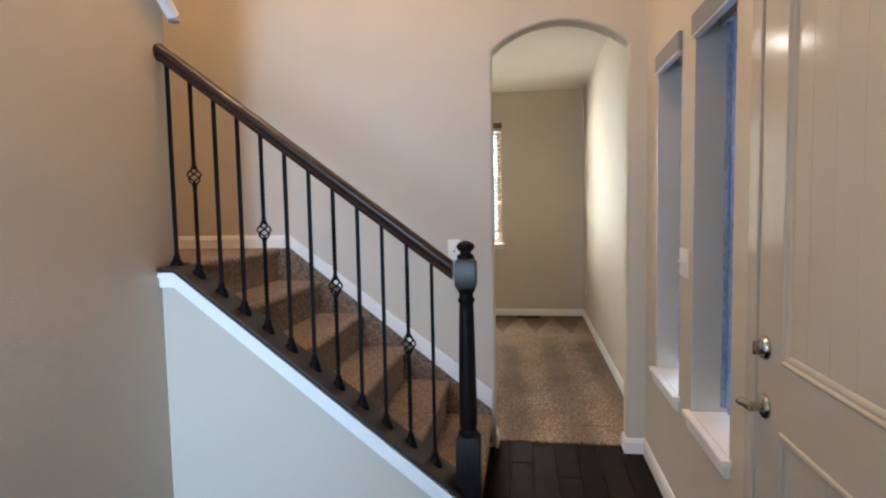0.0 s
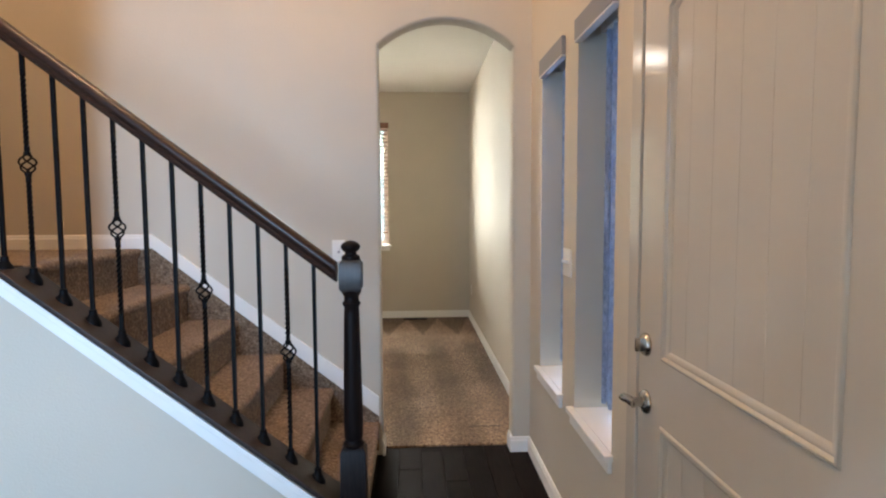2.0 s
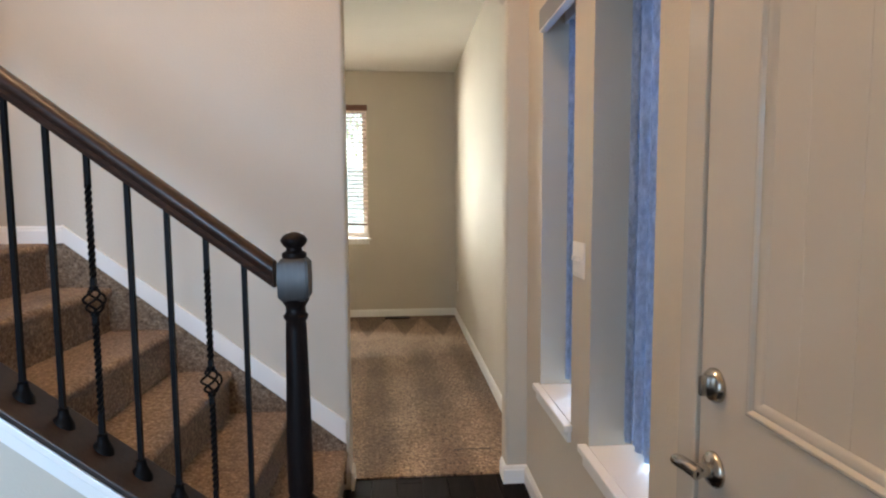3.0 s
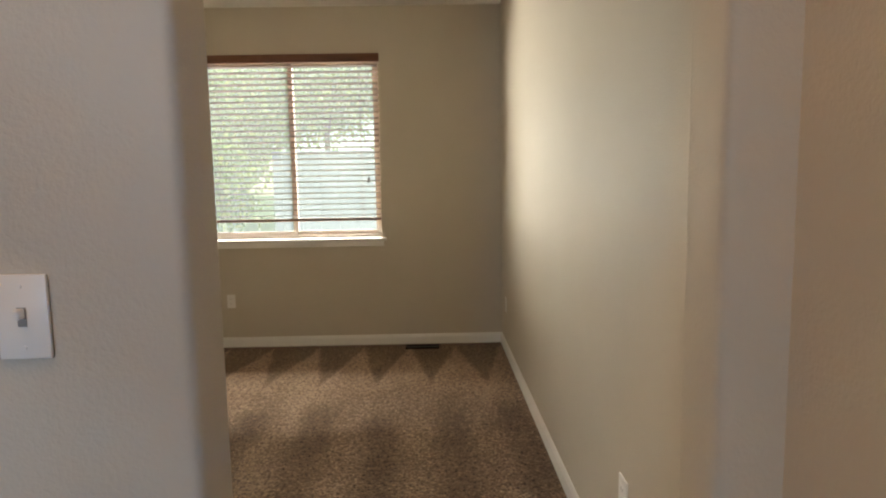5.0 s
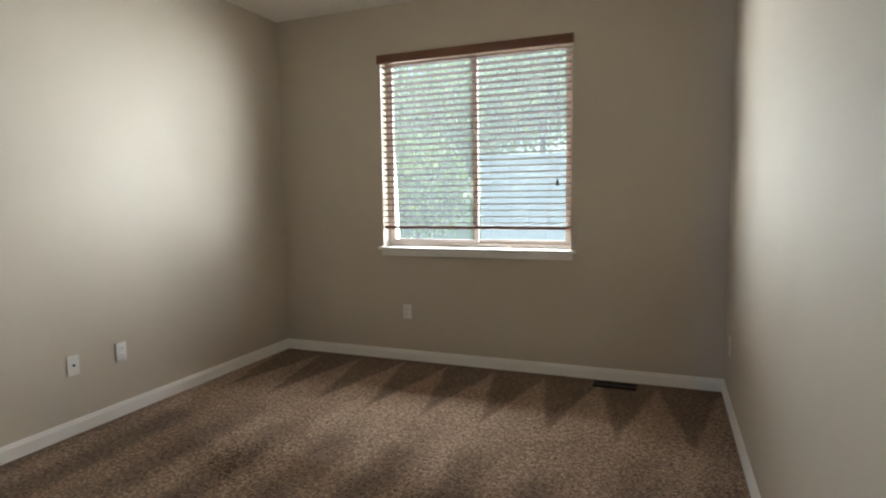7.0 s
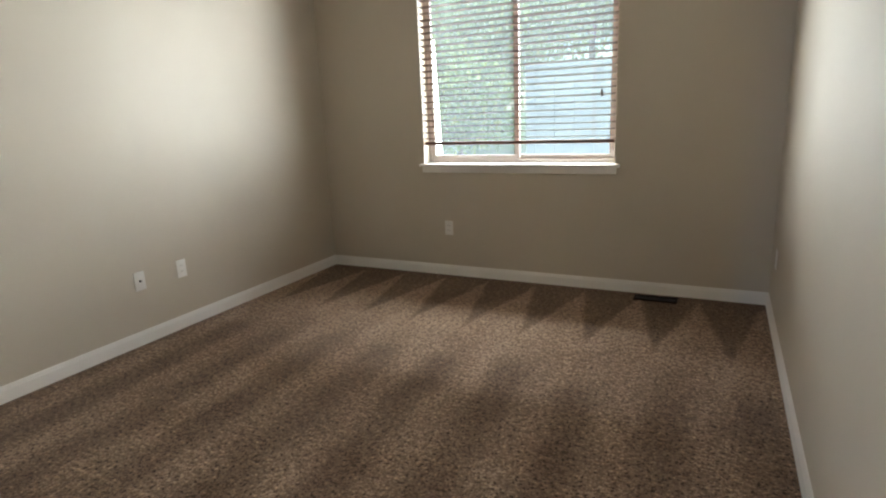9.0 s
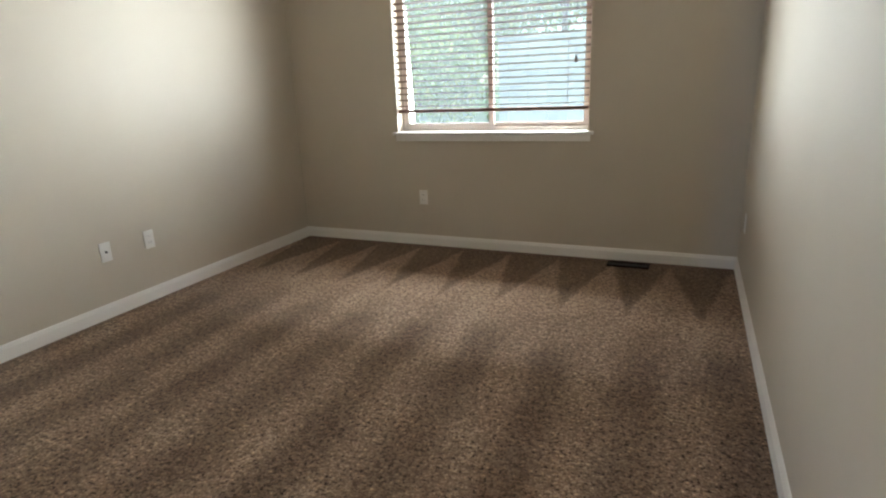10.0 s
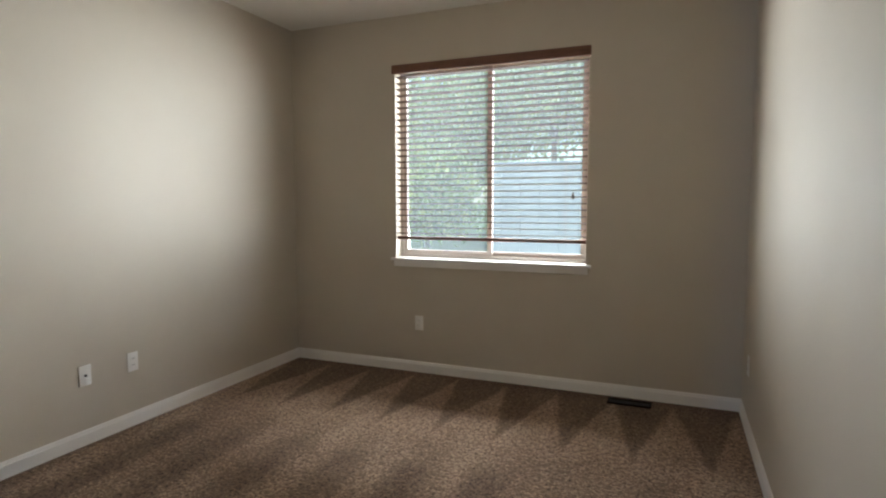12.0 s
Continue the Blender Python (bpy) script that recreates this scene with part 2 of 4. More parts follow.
def box(lo, hi, bevel=0.0, seg=2):
    bm = bmesh.new()
    add_box(bm, lo, hi, bevel, seg)
    return bm


def lathe(profile, n=20, centre=(0, 0, 0), axis="z"):
    bm = bmesh.new()
    rings = []
    for r, h in profile:
        ring = []
        for i in range(n):
            a = 2 * math.pi * i / n
            p = (r * math.cos(a), r * math.sin(a), h)
            if axis == "x":
                p = (h, r * math.cos(a), r * math.sin(a))
            elif axis == "y":
                p = (r * math.cos(a), h, r * math.sin(a))
            ring.append(bm.verts.new(Vector(p) + Vector(centre)))
        rings.append(ring)
    for a, b in zip(rings, rings[1:]):
        for i in range(n):
            bm.faces.new((a[i], a[(i + 1) % n], b[(i + 1) % n], b[i]))
    bm.faces.new(rings[0][::-1])
    bm.faces.new(rings[-1])
    bmesh.ops.recalc_face_normals(bm, faces=bm.faces)
    return bm


def prism(points, axis, lo, hi, bevel=0.0, seg=2):
    """A flat outline (two coordinates a point) pushed along an axis from lo to hi."""
    bm = bmesh.new()
    order = {"x": lambda p, d: (d, p[0], p[1]), "y": lambda p, d: (p[0], d, p[1]), "z": lambda p, d: (p[0], p[1], d)}[axis]
    a = [bm.verts.new(order(p, lo)) for p in points]
    b = [bm.verts.new(order(p, hi)) for p in points]
    bm.faces.new(a)
    bm.faces.new(b[::-1])
    n = len(points)
    for i in range(n):
        bm.faces.new((a[i], b[i], b[(i + 1) % n], a[(i + 1) % n]))
    bmesh.ops.recalc_face_normals(bm, faces=bm.faces)
    if bevel:
        bmesh.ops.bevel(bm, geom=list(bm.edges), offset=bevel, segments=seg, affect="EDGES", profile=0.5)
    return bm


def tube(points, radius, n=6, bm=None):
    """A thin round bar along a line of points."""
    bm = bm or bmesh.new()
    rings = []
    for i, p in enumerate(points):
        d = Vector(points[min(i + 1, len(points) - 1)]) - Vector(points[max(i - 1, 0)])
        q = d.to_track_quat("Z", "Y")
        rings.append([bm.verts.new(Vector(p) + q @ Vector((radius * math.cos(2 * math.pi * k / n), radius * math.sin(2 * math.pi * k / n), 0))) for k in range(n)])
    for a, b in zip(rings, rings[1:]):
        for k in range(n):
            bm.faces.new((a[k], a[(k + 1) % n], b[(k + 1) % n], b[k]))
    bm.faces.new(rings[0][::-1])
    bm.faces.new(rings[-1])
    return bm


def to_mesh(name, bm, material, smooth=False):
    me = bpy.data.meshes.new(name)
    bm.to_mesh(me)
    bm.free()
    me.materials.append(material)
    if smooth:
        for p in me.polygons:
            p.use_smooth = True
        me.set_sharp_from_angle(angle=radians(40))
    return me


def part(name, bm, material, parent, label="", smooth=False):
    ob = new(name, to_mesh(name, bm, material, smooth) if isinstance(bm, bmesh.types.BMesh) else bm)
    ob.parent = parent
    return tagged(ob, label)


def thing(name, label, category, group="", at=(0, 0, 0)):
    ob = new(name)
    ob.location = at
    return tagged(ob, label, category, group)


def structure(name, bm, material, label="", category="", smooth=False):
    return tagged(new(name, to_mesh(name, bm, material, smooth)), label, category, "", "structure")


# ---- the plan ----
XR, XL = 0.61, -1.53           # entry: door wall and left wall
XRR, XRL = 0.665, -2.765        # carpeted room: side walls
YB, YF = 3.09, 3.21             # arch wall, entry face and room face
YW = 7.03                       # far wall of the room
YK = 2.09                       # knee wall of the stair
YE = -2.0                       # rear wall behind the entry
HR, HF = 2.765, 5.2             # ceilings
XS = -2.70                      # end of the stair landing
RISE, RUN, NOSE = 0.192, 0.247, -0.22
LAND = 6 * RISE
AL, AR, SPRING, CROWN = -0.206, 0.512, 2.21, 2.35


def arch_points(n=20):
    """The curve of the arch from its left spring to its right spring."""
    w, h = (AR - AL) / 2, CROWN - SPRING
    r = (w * w + h * h) / (2 * h)
    c, a = (AL + AR) / 2, math.asin(w / r)
    return [(c + r * math.sin(-a + 2 * a * i / n), CROWN - r + r * math.cos(-a + 2 * a * i / n)) for i in range(n + 1)]


def arch_wall():
    curve = arch_points()
    outline = [(XRL - 0.15, 0), (AL, 0), *curve, (AR, 0), (XRR + 0.15, 0), (XRR + 0.15, HF), (XRL - 0.15, HF)]
    bm = prism(outline, "y", YB, YF)
    keep = []
    for e in bm.edges:
        p, q = e.verts[0].co, e.verts[1].co
        inside = all(AL - 0.001 <= v.x <= AR + 0.001 and v.z <= CROWN + 0.001 for v in (p, q))
        if inside and abs(p.y - q.y) < 1e-5 and not (abs(p.z) < 1e-5 and abs(q.z) < 1e-5):
            keep.append(e)
    bmesh.ops.bevel(bm, geom=keep, offset=0.017, segments=4, affect="EDGES", profile=0.5)
    return bm


structure("wall_arch", arch_wall(), WALL, "greige painted wall with an arched opening", "wall", True)


def holed_wall(axis, d0, d1, u0, u1, z1, holes):
    """A wall across an axis from d0 to d1, from u0 to u1 along it, with holes (u0, u1, z0, z1) side by side in order."""
    bm = bmesh.new()

    def piece(a, b, lo, hi):
        if b - a > 1e-6 and hi - lo > 1e-6:
            if axis == "x":
                add_box(bm, (d0, a, lo), (d1, b, hi))
            else:
                add_box(bm, (a, d0, lo), (b, d1, hi))
    u = u0
    for a, b, lo, hi in holes:
        piece(u, a, 0, z1)
        piece(a, b, 0, lo)
        piece(a, b, hi, z1)
        u = b
    piece(u, u1, 0, z1)
    return bm


W1, W2, WZ0, WZ1 = (2.42, 2.84), (1.81, 2.235), 0.55, 2.07
D0, D1, DZ = 0.665, 1.585, 2.04       # front door
structure("wall_entry", holed_wall("x", XR, XR + 0.21, YE - 0.15, YB, HF, [(D0 - 0.02, D1 + 0.02, 0.0, DZ + 0.02), (*W2, WZ0 - 0.02, WZ1), (*W1, WZ0 - 0.02, WZ1)]), WALL, "greige painted wall with front door and two narrow windows", "wall")
structure("wall_left", box((XL - 0.14, YE - 0.15, 0), (XL, 2.20, HF), 0.015, 3), WALL, "greige painted wall beside the stair", "wall", True)
structure("wall_knee", prism([(XL, 0.0), (-0.30, 0.0), (-0.30, 0.20), (-1.457, 1.10), (XL, 1.10)], "y", YK, YK + 0.12), WALL, "low sloping wall under the stair railing", "wall")
structure("wall_landing", box((XS - 0.14, 2.06, 0), (XS, YB, HF)), WALL, "greige wall at the end of the stair landing", "wall")
structure("wall_landing_side", box((XS, 2.06, 0), (XL - 0.14, 2.20, HF)), WALL, "greige wall closing the stair landing", "wall")
BW = (-1.50, -0.40, 0.50, 2.40)
# Unseen wall piece, added to keep rear daylight off the entry's right side.
structure("unseen_shade_wall", box((-0.82, -1.02, 0), (XR, -0.88, HF), 0.015, 3), WALL, "unseen greige wall end added to shade the entry's right side", "wall", True)
structure("wall_rear", holed_wall("y", YE - 0.15, YE, XL, XR, HF, [BW]), WALL, "greige rear wall with a wide window opening", "wall")
structure("ceiling_entry", box((XS - 0.14, YE - 0.15, HF), (XR + 0.16, YF, HF + 0.12)), CEIL, "high white ceiling over the entry", "ceiling")
WX0, WX1, FZ0, FZ1 = -1.81, -0.322, 0.905, 2.39
structure("wall_far", holed_wall("y", YW, YW + 0.15, XRL - 0.15, XRR + 0.15, HR + 0.1, [(WX0, WX1, FZ0, FZ1)]), WALL, "greige far wall of the empty room", "wall")
structure("wall_room_west", box((XRL - 0.15, YF, 0), (XRL, YW, HR + 0.1)), WALL, "greige side wall of the empty room", "wall")
structure("wall_room_east", box((XRR, YF, 0), (XRR + 0.15, YW, HR + 0.1)), WALL, "greige side wall of the empty room", "wall")
structure("ceiling_room", box((XRL - 0.15, YF, HR), (XRR + 0.15, YW, HR + 0.14)), CEIL, "off-white textured ceiling of the empty room", "ceiling")

# floors
CE = 3.185                            # where the carpet meets the wood
bm = bmesh.new()
bmesh.ops.create_grid(bm, x_segments=2, y_segments=2, size=0.5)
for v in bm.verts:
    v.co = Vector(((XRL + XRR) / 2 + v.co.x * (XRR - XRL), (YF + YW) / 2 + v.co.y * (YW - YF), 0.0))
add_box(bm, (AL, CE, -0.1), (AR, YF, 0.0))
floor_carpet = structure("floor_carpet", bm, CARPET, "brown frieze carpet with vacuum marks", "carpet")
part("carpet_edge", tube([(AL + 0.002, CE, 0.001), (AR - 0.002, CE, 0.001)], 0.007, 8), CARPET, floor_carpet)
part("seam", box((0.30, 3.462, 0.0), (0.505, 3.467, 0.002)), SLOT, floor_carpet, "dark seam in the carpet")
floor_wood = structure("floor_wood", box((XL, YE, -0.12), (XR, CE, -0.014)), JOINT, "dark espresso hardwood floor", "floor")


# ---- skirting ----
def skirting(name, axis, wall, side, u0, u1, h=0.085, base=0.0, label="white painted baseboard"):
    """side: +1 when the room lies on the greater side of the wall."""
    t = 0.013
    prof = [(0, base), (t, base), (t, base + h - 0.022), (t - 0.004, base + h - 0.014), (t - 0.004, base + h - 0.008), (0.004, base + h), (0, base + h)]
    pts = [(wall + side * p, z) for p, z in prof]
    if axis == "x":
        bm = bmesh.new()
        a = [bm.verts.new((p, u0, z)) for p, z in pts]
        b = [bm.verts.new((p, u1, z)) for p, z in pts]
    else:
        bm = bmesh.new()
        a = [bm.verts.new((u0, p, z)) for p, z in pts]
        b = [bm.verts.new((u1, p, z)) for p, z in pts]
    n = len(pts)
    for i in range(n):
        bm.faces.new((a[i], a[(i + 1) % n], b[(i + 1) % n], b[i]))
    bm.faces.new(a[::-1])
    bm.faces.new(b)
    bmesh.ops.recalc_face_normals(bm, faces=bm.faces)
    return structure(name, bm, TRIM, label, "baseboard")


skirting("baseboard_far", "y", YW, -1, XRL, XRR)
skirting("baseboard_west", "x", XRL, 1, YF, YW - 0.013)
skirting("baseboard_east", "x", XRR, -1, YF, YW - 0.013)
skirting("baseboard_arch_room", "y", YF, 1, XRL + 0.013, AL + 0.0)
skirting("baseboard_entry", "x", XR, -1, D1 + 0.075, YB - 0.013)
skirting("baseboard_entry_rear", "x", XR, -1, YE, D0 - 0.075)
skirting("baseboard_arch_stub", "y", YB, -1, AR - 0.013, XR)
skirting("baseboard_arch_jamb", "x", AR, -1, YB, CE)
skirting("baseboard_arch_jamb_left", "x", AL, 1, YB - 0.013, CE)
skirting("baseboard_landing", "y", YB, -1, XS, -1.40, 0.075, LAND)
skirting("baseboard_left", "x", XL, 1, YE, YK)

# ---- staircase ----
stair = thing("staircase", "carpeted stair of six risers with brown frieze carpet", "staircase")
for k in range(1, 7):
    z, x = k * RISE, NOSE - (k - 1) * RUN
    back = x - RUN - 0.03 if k < 6 else XS
    r = 0.022
    prof = [(back, z), (back, z - 0.06), (x - 0.03, z - 0.06), (x - 0.03, (k - 1) * RISE), (x - 0.02, (k - 1) * RISE), (x - 0.018, z - 0.05)]
    prof += [(x - r + r * math.cos(a), z - r + r * math.sin(a)) for a in [radians(q) for q in (-60, -30, 0, 25, 50, 70, 90)]]
    y0 = YK + 0.12 if k < 6 else 2.20
    if k < 6:
        part("step", prism(prof, "y", y0, YB - 0.002), STAIRC, stair, "", True)
    else:
        part("landing", prism(prof, "y", y0, YB - 0.002), STAIRC, stair, "carpeted landing", True)
S0, S1 = (-0.224, 0.222), (-1.40, LAND + 0.004)
part("side_carpet", prism([(S0[0], S0[1]), (S0[0] - 0.004, 0.03), (-0.6, 0.03), (-1.52, 0.75), (-1.52, LAND - 0.03), (-1.46, LAND - 0.01), S1], "y", YB - 0.012, YB - 0.001), STAIRC, stair, "carpet turned up along the wall")
structure("trim_stair_skirt", prism([S0, S1, (S1[0], S1[1] + 0.075), (S0[0], S0[1] + 0.11)], "y", YB - 0.016, YB, 0.003), TRIM, "white sloping skirt board along the stair", "trim")
# white band and wooden cap on the knee wall
C0, C1 = (-0.30, 0.226), (-1.457, 1.124)
structure("trim_knee", prism([(C0[0], C0[1]), (C1[0], C1[1]), (XL, C1[1]), (XL, C1[1] - 0.064), (C1[0] - 0.01, C1[1] - 0.064), (C0[0], C0[1] - 0.084)], "y", YK - 0.018, YK, 0.003), TRIM, "white trim band under the stair railing cap", "trim")
structure("trim_knee_bead", prism([(C0[0], C0[1]), (C1[0], C1[1]), (XL, C1[1]), (XL, C1[1] - 0.024), (C1[0] - 0.004, C1[1] - 0.024), (C0[0], C0[1] - 0.029)], "y", YK - 0.03, YK - 0.0185, 0.004), TRIM, "white bead above the trim band", "trim")

railing = thing("stair_railing", "dark espresso stair railing with black iron balusters", "railing")
cap_t = 0.02
part("cap", prism([(C0[0] + 0.01, C0[1] + 0.002), (C1[0], C1[1] + 0.002), (XL + 0.002, C1[1] + 0.002), (XL + 0.002, C1[1] + 0.002 + cap_t), (C1[0] + 0.006, C1[1] + 0.002 + cap_t), (C0[0] + 0.01, C0[1] + 0.004 + cap_t)], "y", YK - 0.034, YK + 0.135, 0.004), CAP, railing, "dark wooden cap board")
YBAL = YK + 0.06


def cap_top(x):
    s = (C1[1] - C0[1]) / (C1[0] - C0[0])
    return min(C0[1] + s * (x - C0[0]), C1[1]) + cap_t + 0.003


RS = 0.757


def rail_bottom(x):
    return 1.088 + RS * (-0.318 - x)


def handrail():
    prof = [(-0.022, 0.0), (0.022, 0.0), (0.026, 0.012), (0.022, 0.022), (0.031, 0.034), (0.032, 0.048), (0.025, 0.060), (0.012, 0.066), (-0.012, 0.066), (-0.025, 0.060), (-0.032, 0.048), (-0.031, 0.034), (-0.022, 0.022), (-0.026, 0.012)]
    bm = bmesh.new()
    rings = []
    for x in (-0.315, XL + 0.012):
        rings.append([bm.verts.new((x, YBAL + p, rail_bottom(x) + q * 1.11)) for p, q in prof])
    n = len(prof)
    for i in range(n):
        bm.faces.new((rings[0][i], rings[0][(i + 1) % n], rings[1][(i + 1) % n], rings[1][i]))
    bm.faces.new(rings[0])
    bm.faces.new(rings[1][::-1])
    bmesh.ops.recalc_face_normals(bm, faces=bm.faces)
    return bm


part("handrail", handrail(), RAIL, railing, "polished espresso handrail", True)
zr = rail_bottom(XL + 0.01) + 0.035
part("rosette", lathe([(0.037, XL), (0.037, XL + 0.008), (0.032, XL + 0.012)], 24, (0, YBAL, zr), "x"), RAIL, railing, "wooden rosette at the wall", True)

# iron balusters: plain square bars, and every third a twisted bar with a basket
BAR = 0.0065


def square_bar(z0, z1, twist_from=None, twist_to=None, turns=0.0):
    bm = bmesh.new()
    n = 2 if not turns else 90
    rings = []
    for i in range(n + 1):
        z = z0 + (z1 - z0) * i / n
        a = 0.0
        if turns:
            a = 2 * math.pi * turns * min(1, max(0, (z - twist_from) / (twist_to - twist_from)))
        rings.append([bm.verts.new((BAR * 1.414 * math.cos(a + math.pi / 4 + k * math.pi / 2), BAR * 1.414 * math.sin(a + math.pi / 4 + k * math.pi / 2), z)) for k in range(4)])
    for a, b in zip(rings, rings[1:]):
        for k in range(4):
            bm.faces.new((a[k], a[(k + 1) % 4], b[(k + 1) % 4], b[k]))
    bm.faces.new(rings[0][::-1])
    bm.faces.new(rings[-1])
    return bm


LEN, MID = 0.83, 0.416
plain_bar = to_mesh("bar", square_bar(0, LEN), IRON)
low_bar = to_mesh("bar_low", square_bar(0, MID - 0.036, 0.10, MID - 0.06, 3.5), IRON)
top_bar = to_mesh("bar_top", square_bar(MID + 0.036, LEN, MID + 0.06, LEN - 0.10, 3.5), IRON)
bk = bmesh.new()
for k in range(4):
    pts = []
    for i in range(15):
        s = i / 14
        a = k * math.pi / 2 + s * math.pi * 1.1
        rad = 0.006 + 0.021 * math.sin(math.pi * s) ** 0.8
        pts.append((rad * math.cos(a), rad * math.sin(a), MID - 0.034 + 0.068 * s))
    tube(pts, 0.0036, 6, bk)
for z in (MID - 0.036, MID + 0.036):
    ring = lathe([(0.008, -0.008), (0.0115, -0.004), (0.0115, 0.004), (0.008, 0.008)], 12, (0, 0, z))
    tmp = bpy.data.meshes.new("collar_tmp")
    ring.to_mesh(tmp)
    ring.free()
    bk.from_mesh(tmp)
    bpy.data.meshes.remove(tmp)
basket = to_mesh("basket", bk, IRON, True)


def shoe_mesh(name, slope):
    bm = bmesh.new()
    levels = [(0.027, -0.010), (0.028, 0.002), (0.026, 0.008), (0.020, 0.016), (0.0145, 0.026), (0.013, 0.038), (0.014, 0.042), (0.009, 0.045)]
    rings = []
    n = 14
    for i, (w, z) in enumerate(levels):
        tilt = slope * max(0.0, 1 - i * 0.24)
        rings.append([bm.verts.new((w * math.cos(2 * math.pi * q / n), w * math.sin(2 * math.pi * q / n), z + tilt * w * math.cos(2 * math.pi * q / n))) for q in range(n)])
    for a, b in zip(rings, rings[1:]):
        for k in range(n):
            bm.faces.new((a[k], a[(k + 1) % n], b[(k + 1) % n], b[k]))
    bm.faces.new(rings[0][::-1])
    bm.faces.new(rings[-1])
    return to_mesh(name, bm, IRON, True)


shoe_flat, shoe_slope = shoe_mesh("shoe_flat", 0.0), shoe_mesh("shoe", -0.776)
for i in range(12):
    x = -1.497 + 0.0998 * i
    base = cap_top(x) + (0.0 if i == 0 else 0.004)
    if i % 3 == 1:
        bal = part("baluster", low_bar, IRON, railing, "twisted black iron baluster with a basket")
        part("upper_bar", top_bar, IRON, bal)
        part("basket", basket, IRON, bal, "wrought iron basket")
    else:
        bal = part("baluster", plain_bar, IRON, railing, "plain square black iron baluster")
        if i == 0:
            bal.scale = (1, 1, (rail_bottom(x) + 0.02 - base) / LEN)
    bal.location = (x, YBAL, base)
    sh = part("shoe", shoe_flat if i == 0 else shoe_slope, IRON, bal, "flared iron shoe")

# newel post
NX = -0.262
newel = thing("newel_post", "dark espresso turned newel post at the stair foot", "newel post")


def block(z0, z1, w0, w1, chamfer):
    bm = bmesh.new()
    rings = []
    for z, w in ((z0, w0 - chamfer), (z0 + chamfer * 1.4, w0), (z0 + (z1 - z0) * 0.5, (w0 + w1) / 2 + 0.001), (z1 - chamfer * 1.4, w1), (z1, w1 - chamfer)):
        rings.append([bm.verts.new((NX + sx * w, YBAL + sy * w, z)) for sx, sy in ((1, 1), (-1, 1), (-1, -1), (1, -1))])
    for a, b in zip(rings, rings[1:]):
        for k in range(4):
            bm.faces.new((a[k], a[(k + 1) % 4], b[(k + 1) % 4], b[k]))
    bm.faces.new(rings[0][::-1])
    bm.faces.new(rings[-1])
    ed = [e for e in bm.edges if abs(e.verts[0].co.z - e.verts[1].co.z) > 0.005]
    bmesh.ops.bevel(bm, geom=ed, offset=0.005, segments=2, affect="EDGES")
    return bm


part("lower_block", block(0.0, 0.462, 0.047, 0.047, 0.012), NEWEL, newel, "square newel base", True)
part("shaft", lathe([(0.036, 0.45), (0.040, 0.458), (0.041, 0.47), (0.034, 0.478), (0.031, 0.486), (0.0355, 0.495), (0.0365, 0.56), (0.0335, 0.75), (0.029, 0.965), (0.0275, 0.99), (0.033, 0.998), (0.034, 1.006), (0.028, 1.014), (0.027, 1.03), (0.034, 1.042), (0.038, 1.05), (0.030, 1.056)], 28, (NX, YBAL, 0)), NEWEL, newel, "turned tapering shaft", True)
part("upper_block", block(1.048, 1.166, 0.041, 0.041, 0.009), NEWELB, newel, "grey-black newel block, daylight sheen in its colour", True)
part("finial", lathe([(0.030, 1.16), (0.034, 1.172), (0.033, 1.180), (0.022, 1.187), (0.021, 1.194), (0.030, 1.202), (0.036, 1.212), (0.036, 1.219), (0.028, 1.229), (0.014, 1.236), (0.003, 1.238)], 28, (NX, YBAL, 0)), NEWEL, newel, "turned button finial", True)
part("base_shoe", box((NX - 0.052, YBAL - 0.052, 0), (NX + 0.052, YBAL + 0.052, 0.03), 0.006), NEWEL, newel)

# ---- front door ----
FX = 0.603                      # the door's inner face
door = tagged(new("door_1"), "closed off-white front door with arched plank panels", "door", "", "structure")
U0, U1, UZ0, UZS, UZC = 0.835, 1.435, 0.965, 1.845, 1.93
L0Z, L1Z = 0.21, 0.785


def panel_curve(inset=0.0, n=14):
    """Outline of the upper panel, its top a low arch."""
    a, b, z0 = U0 + inset, U1 - inset, UZ0 + inset
    w, h = (U1 - U0) / 2, UZC - UZS
    r = (w * w + h * h) / (2 * h)
    c = (U0 + U1) / 2
    top = []
    for i in range(n + 1):
        y = b + (a - b) * i / n
        top.append((y, UZC - r + math.sqrt((r - inset) ** 2 - (y - c) ** 2)))
    return [(a, z0), (b, z0), *top]


slab = bmesh.new()
add_box(slab, (FX, D0 + 0.003, 0.006), (FX + 0.044, U0, DZ - 0.002))
add_box(slab, (FX, U1, 0.006), (FX + 0.044, D1 - 0.003, DZ - 0.002))
add_box(slab, (FX, U0, 0.006), (FX + 0.044, U1, L0Z))
add_box(slab, (FX, U0, L1Z), (FX + 0.044, U1, UZ0))
crv = panel_curve()[2:]
for (ya, za), (yb, zb) in zip(crv, crv[1:]):
    r = bmesh.ops.create_cube(slab, size=1)
    for v in r["verts"]:
        y = ya if v.co.y > 0 else yb
        z = DZ - 0.002 if v.co.z > 0 else (za if v.co.y > 0 else zb)
        v.co = Vector((FX if v.co.x < 0 else FX + 0.044, y, z))
bmesh.ops.remove_doubles(slab, verts=slab.verts, dist=0.0001)
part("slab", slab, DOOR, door)


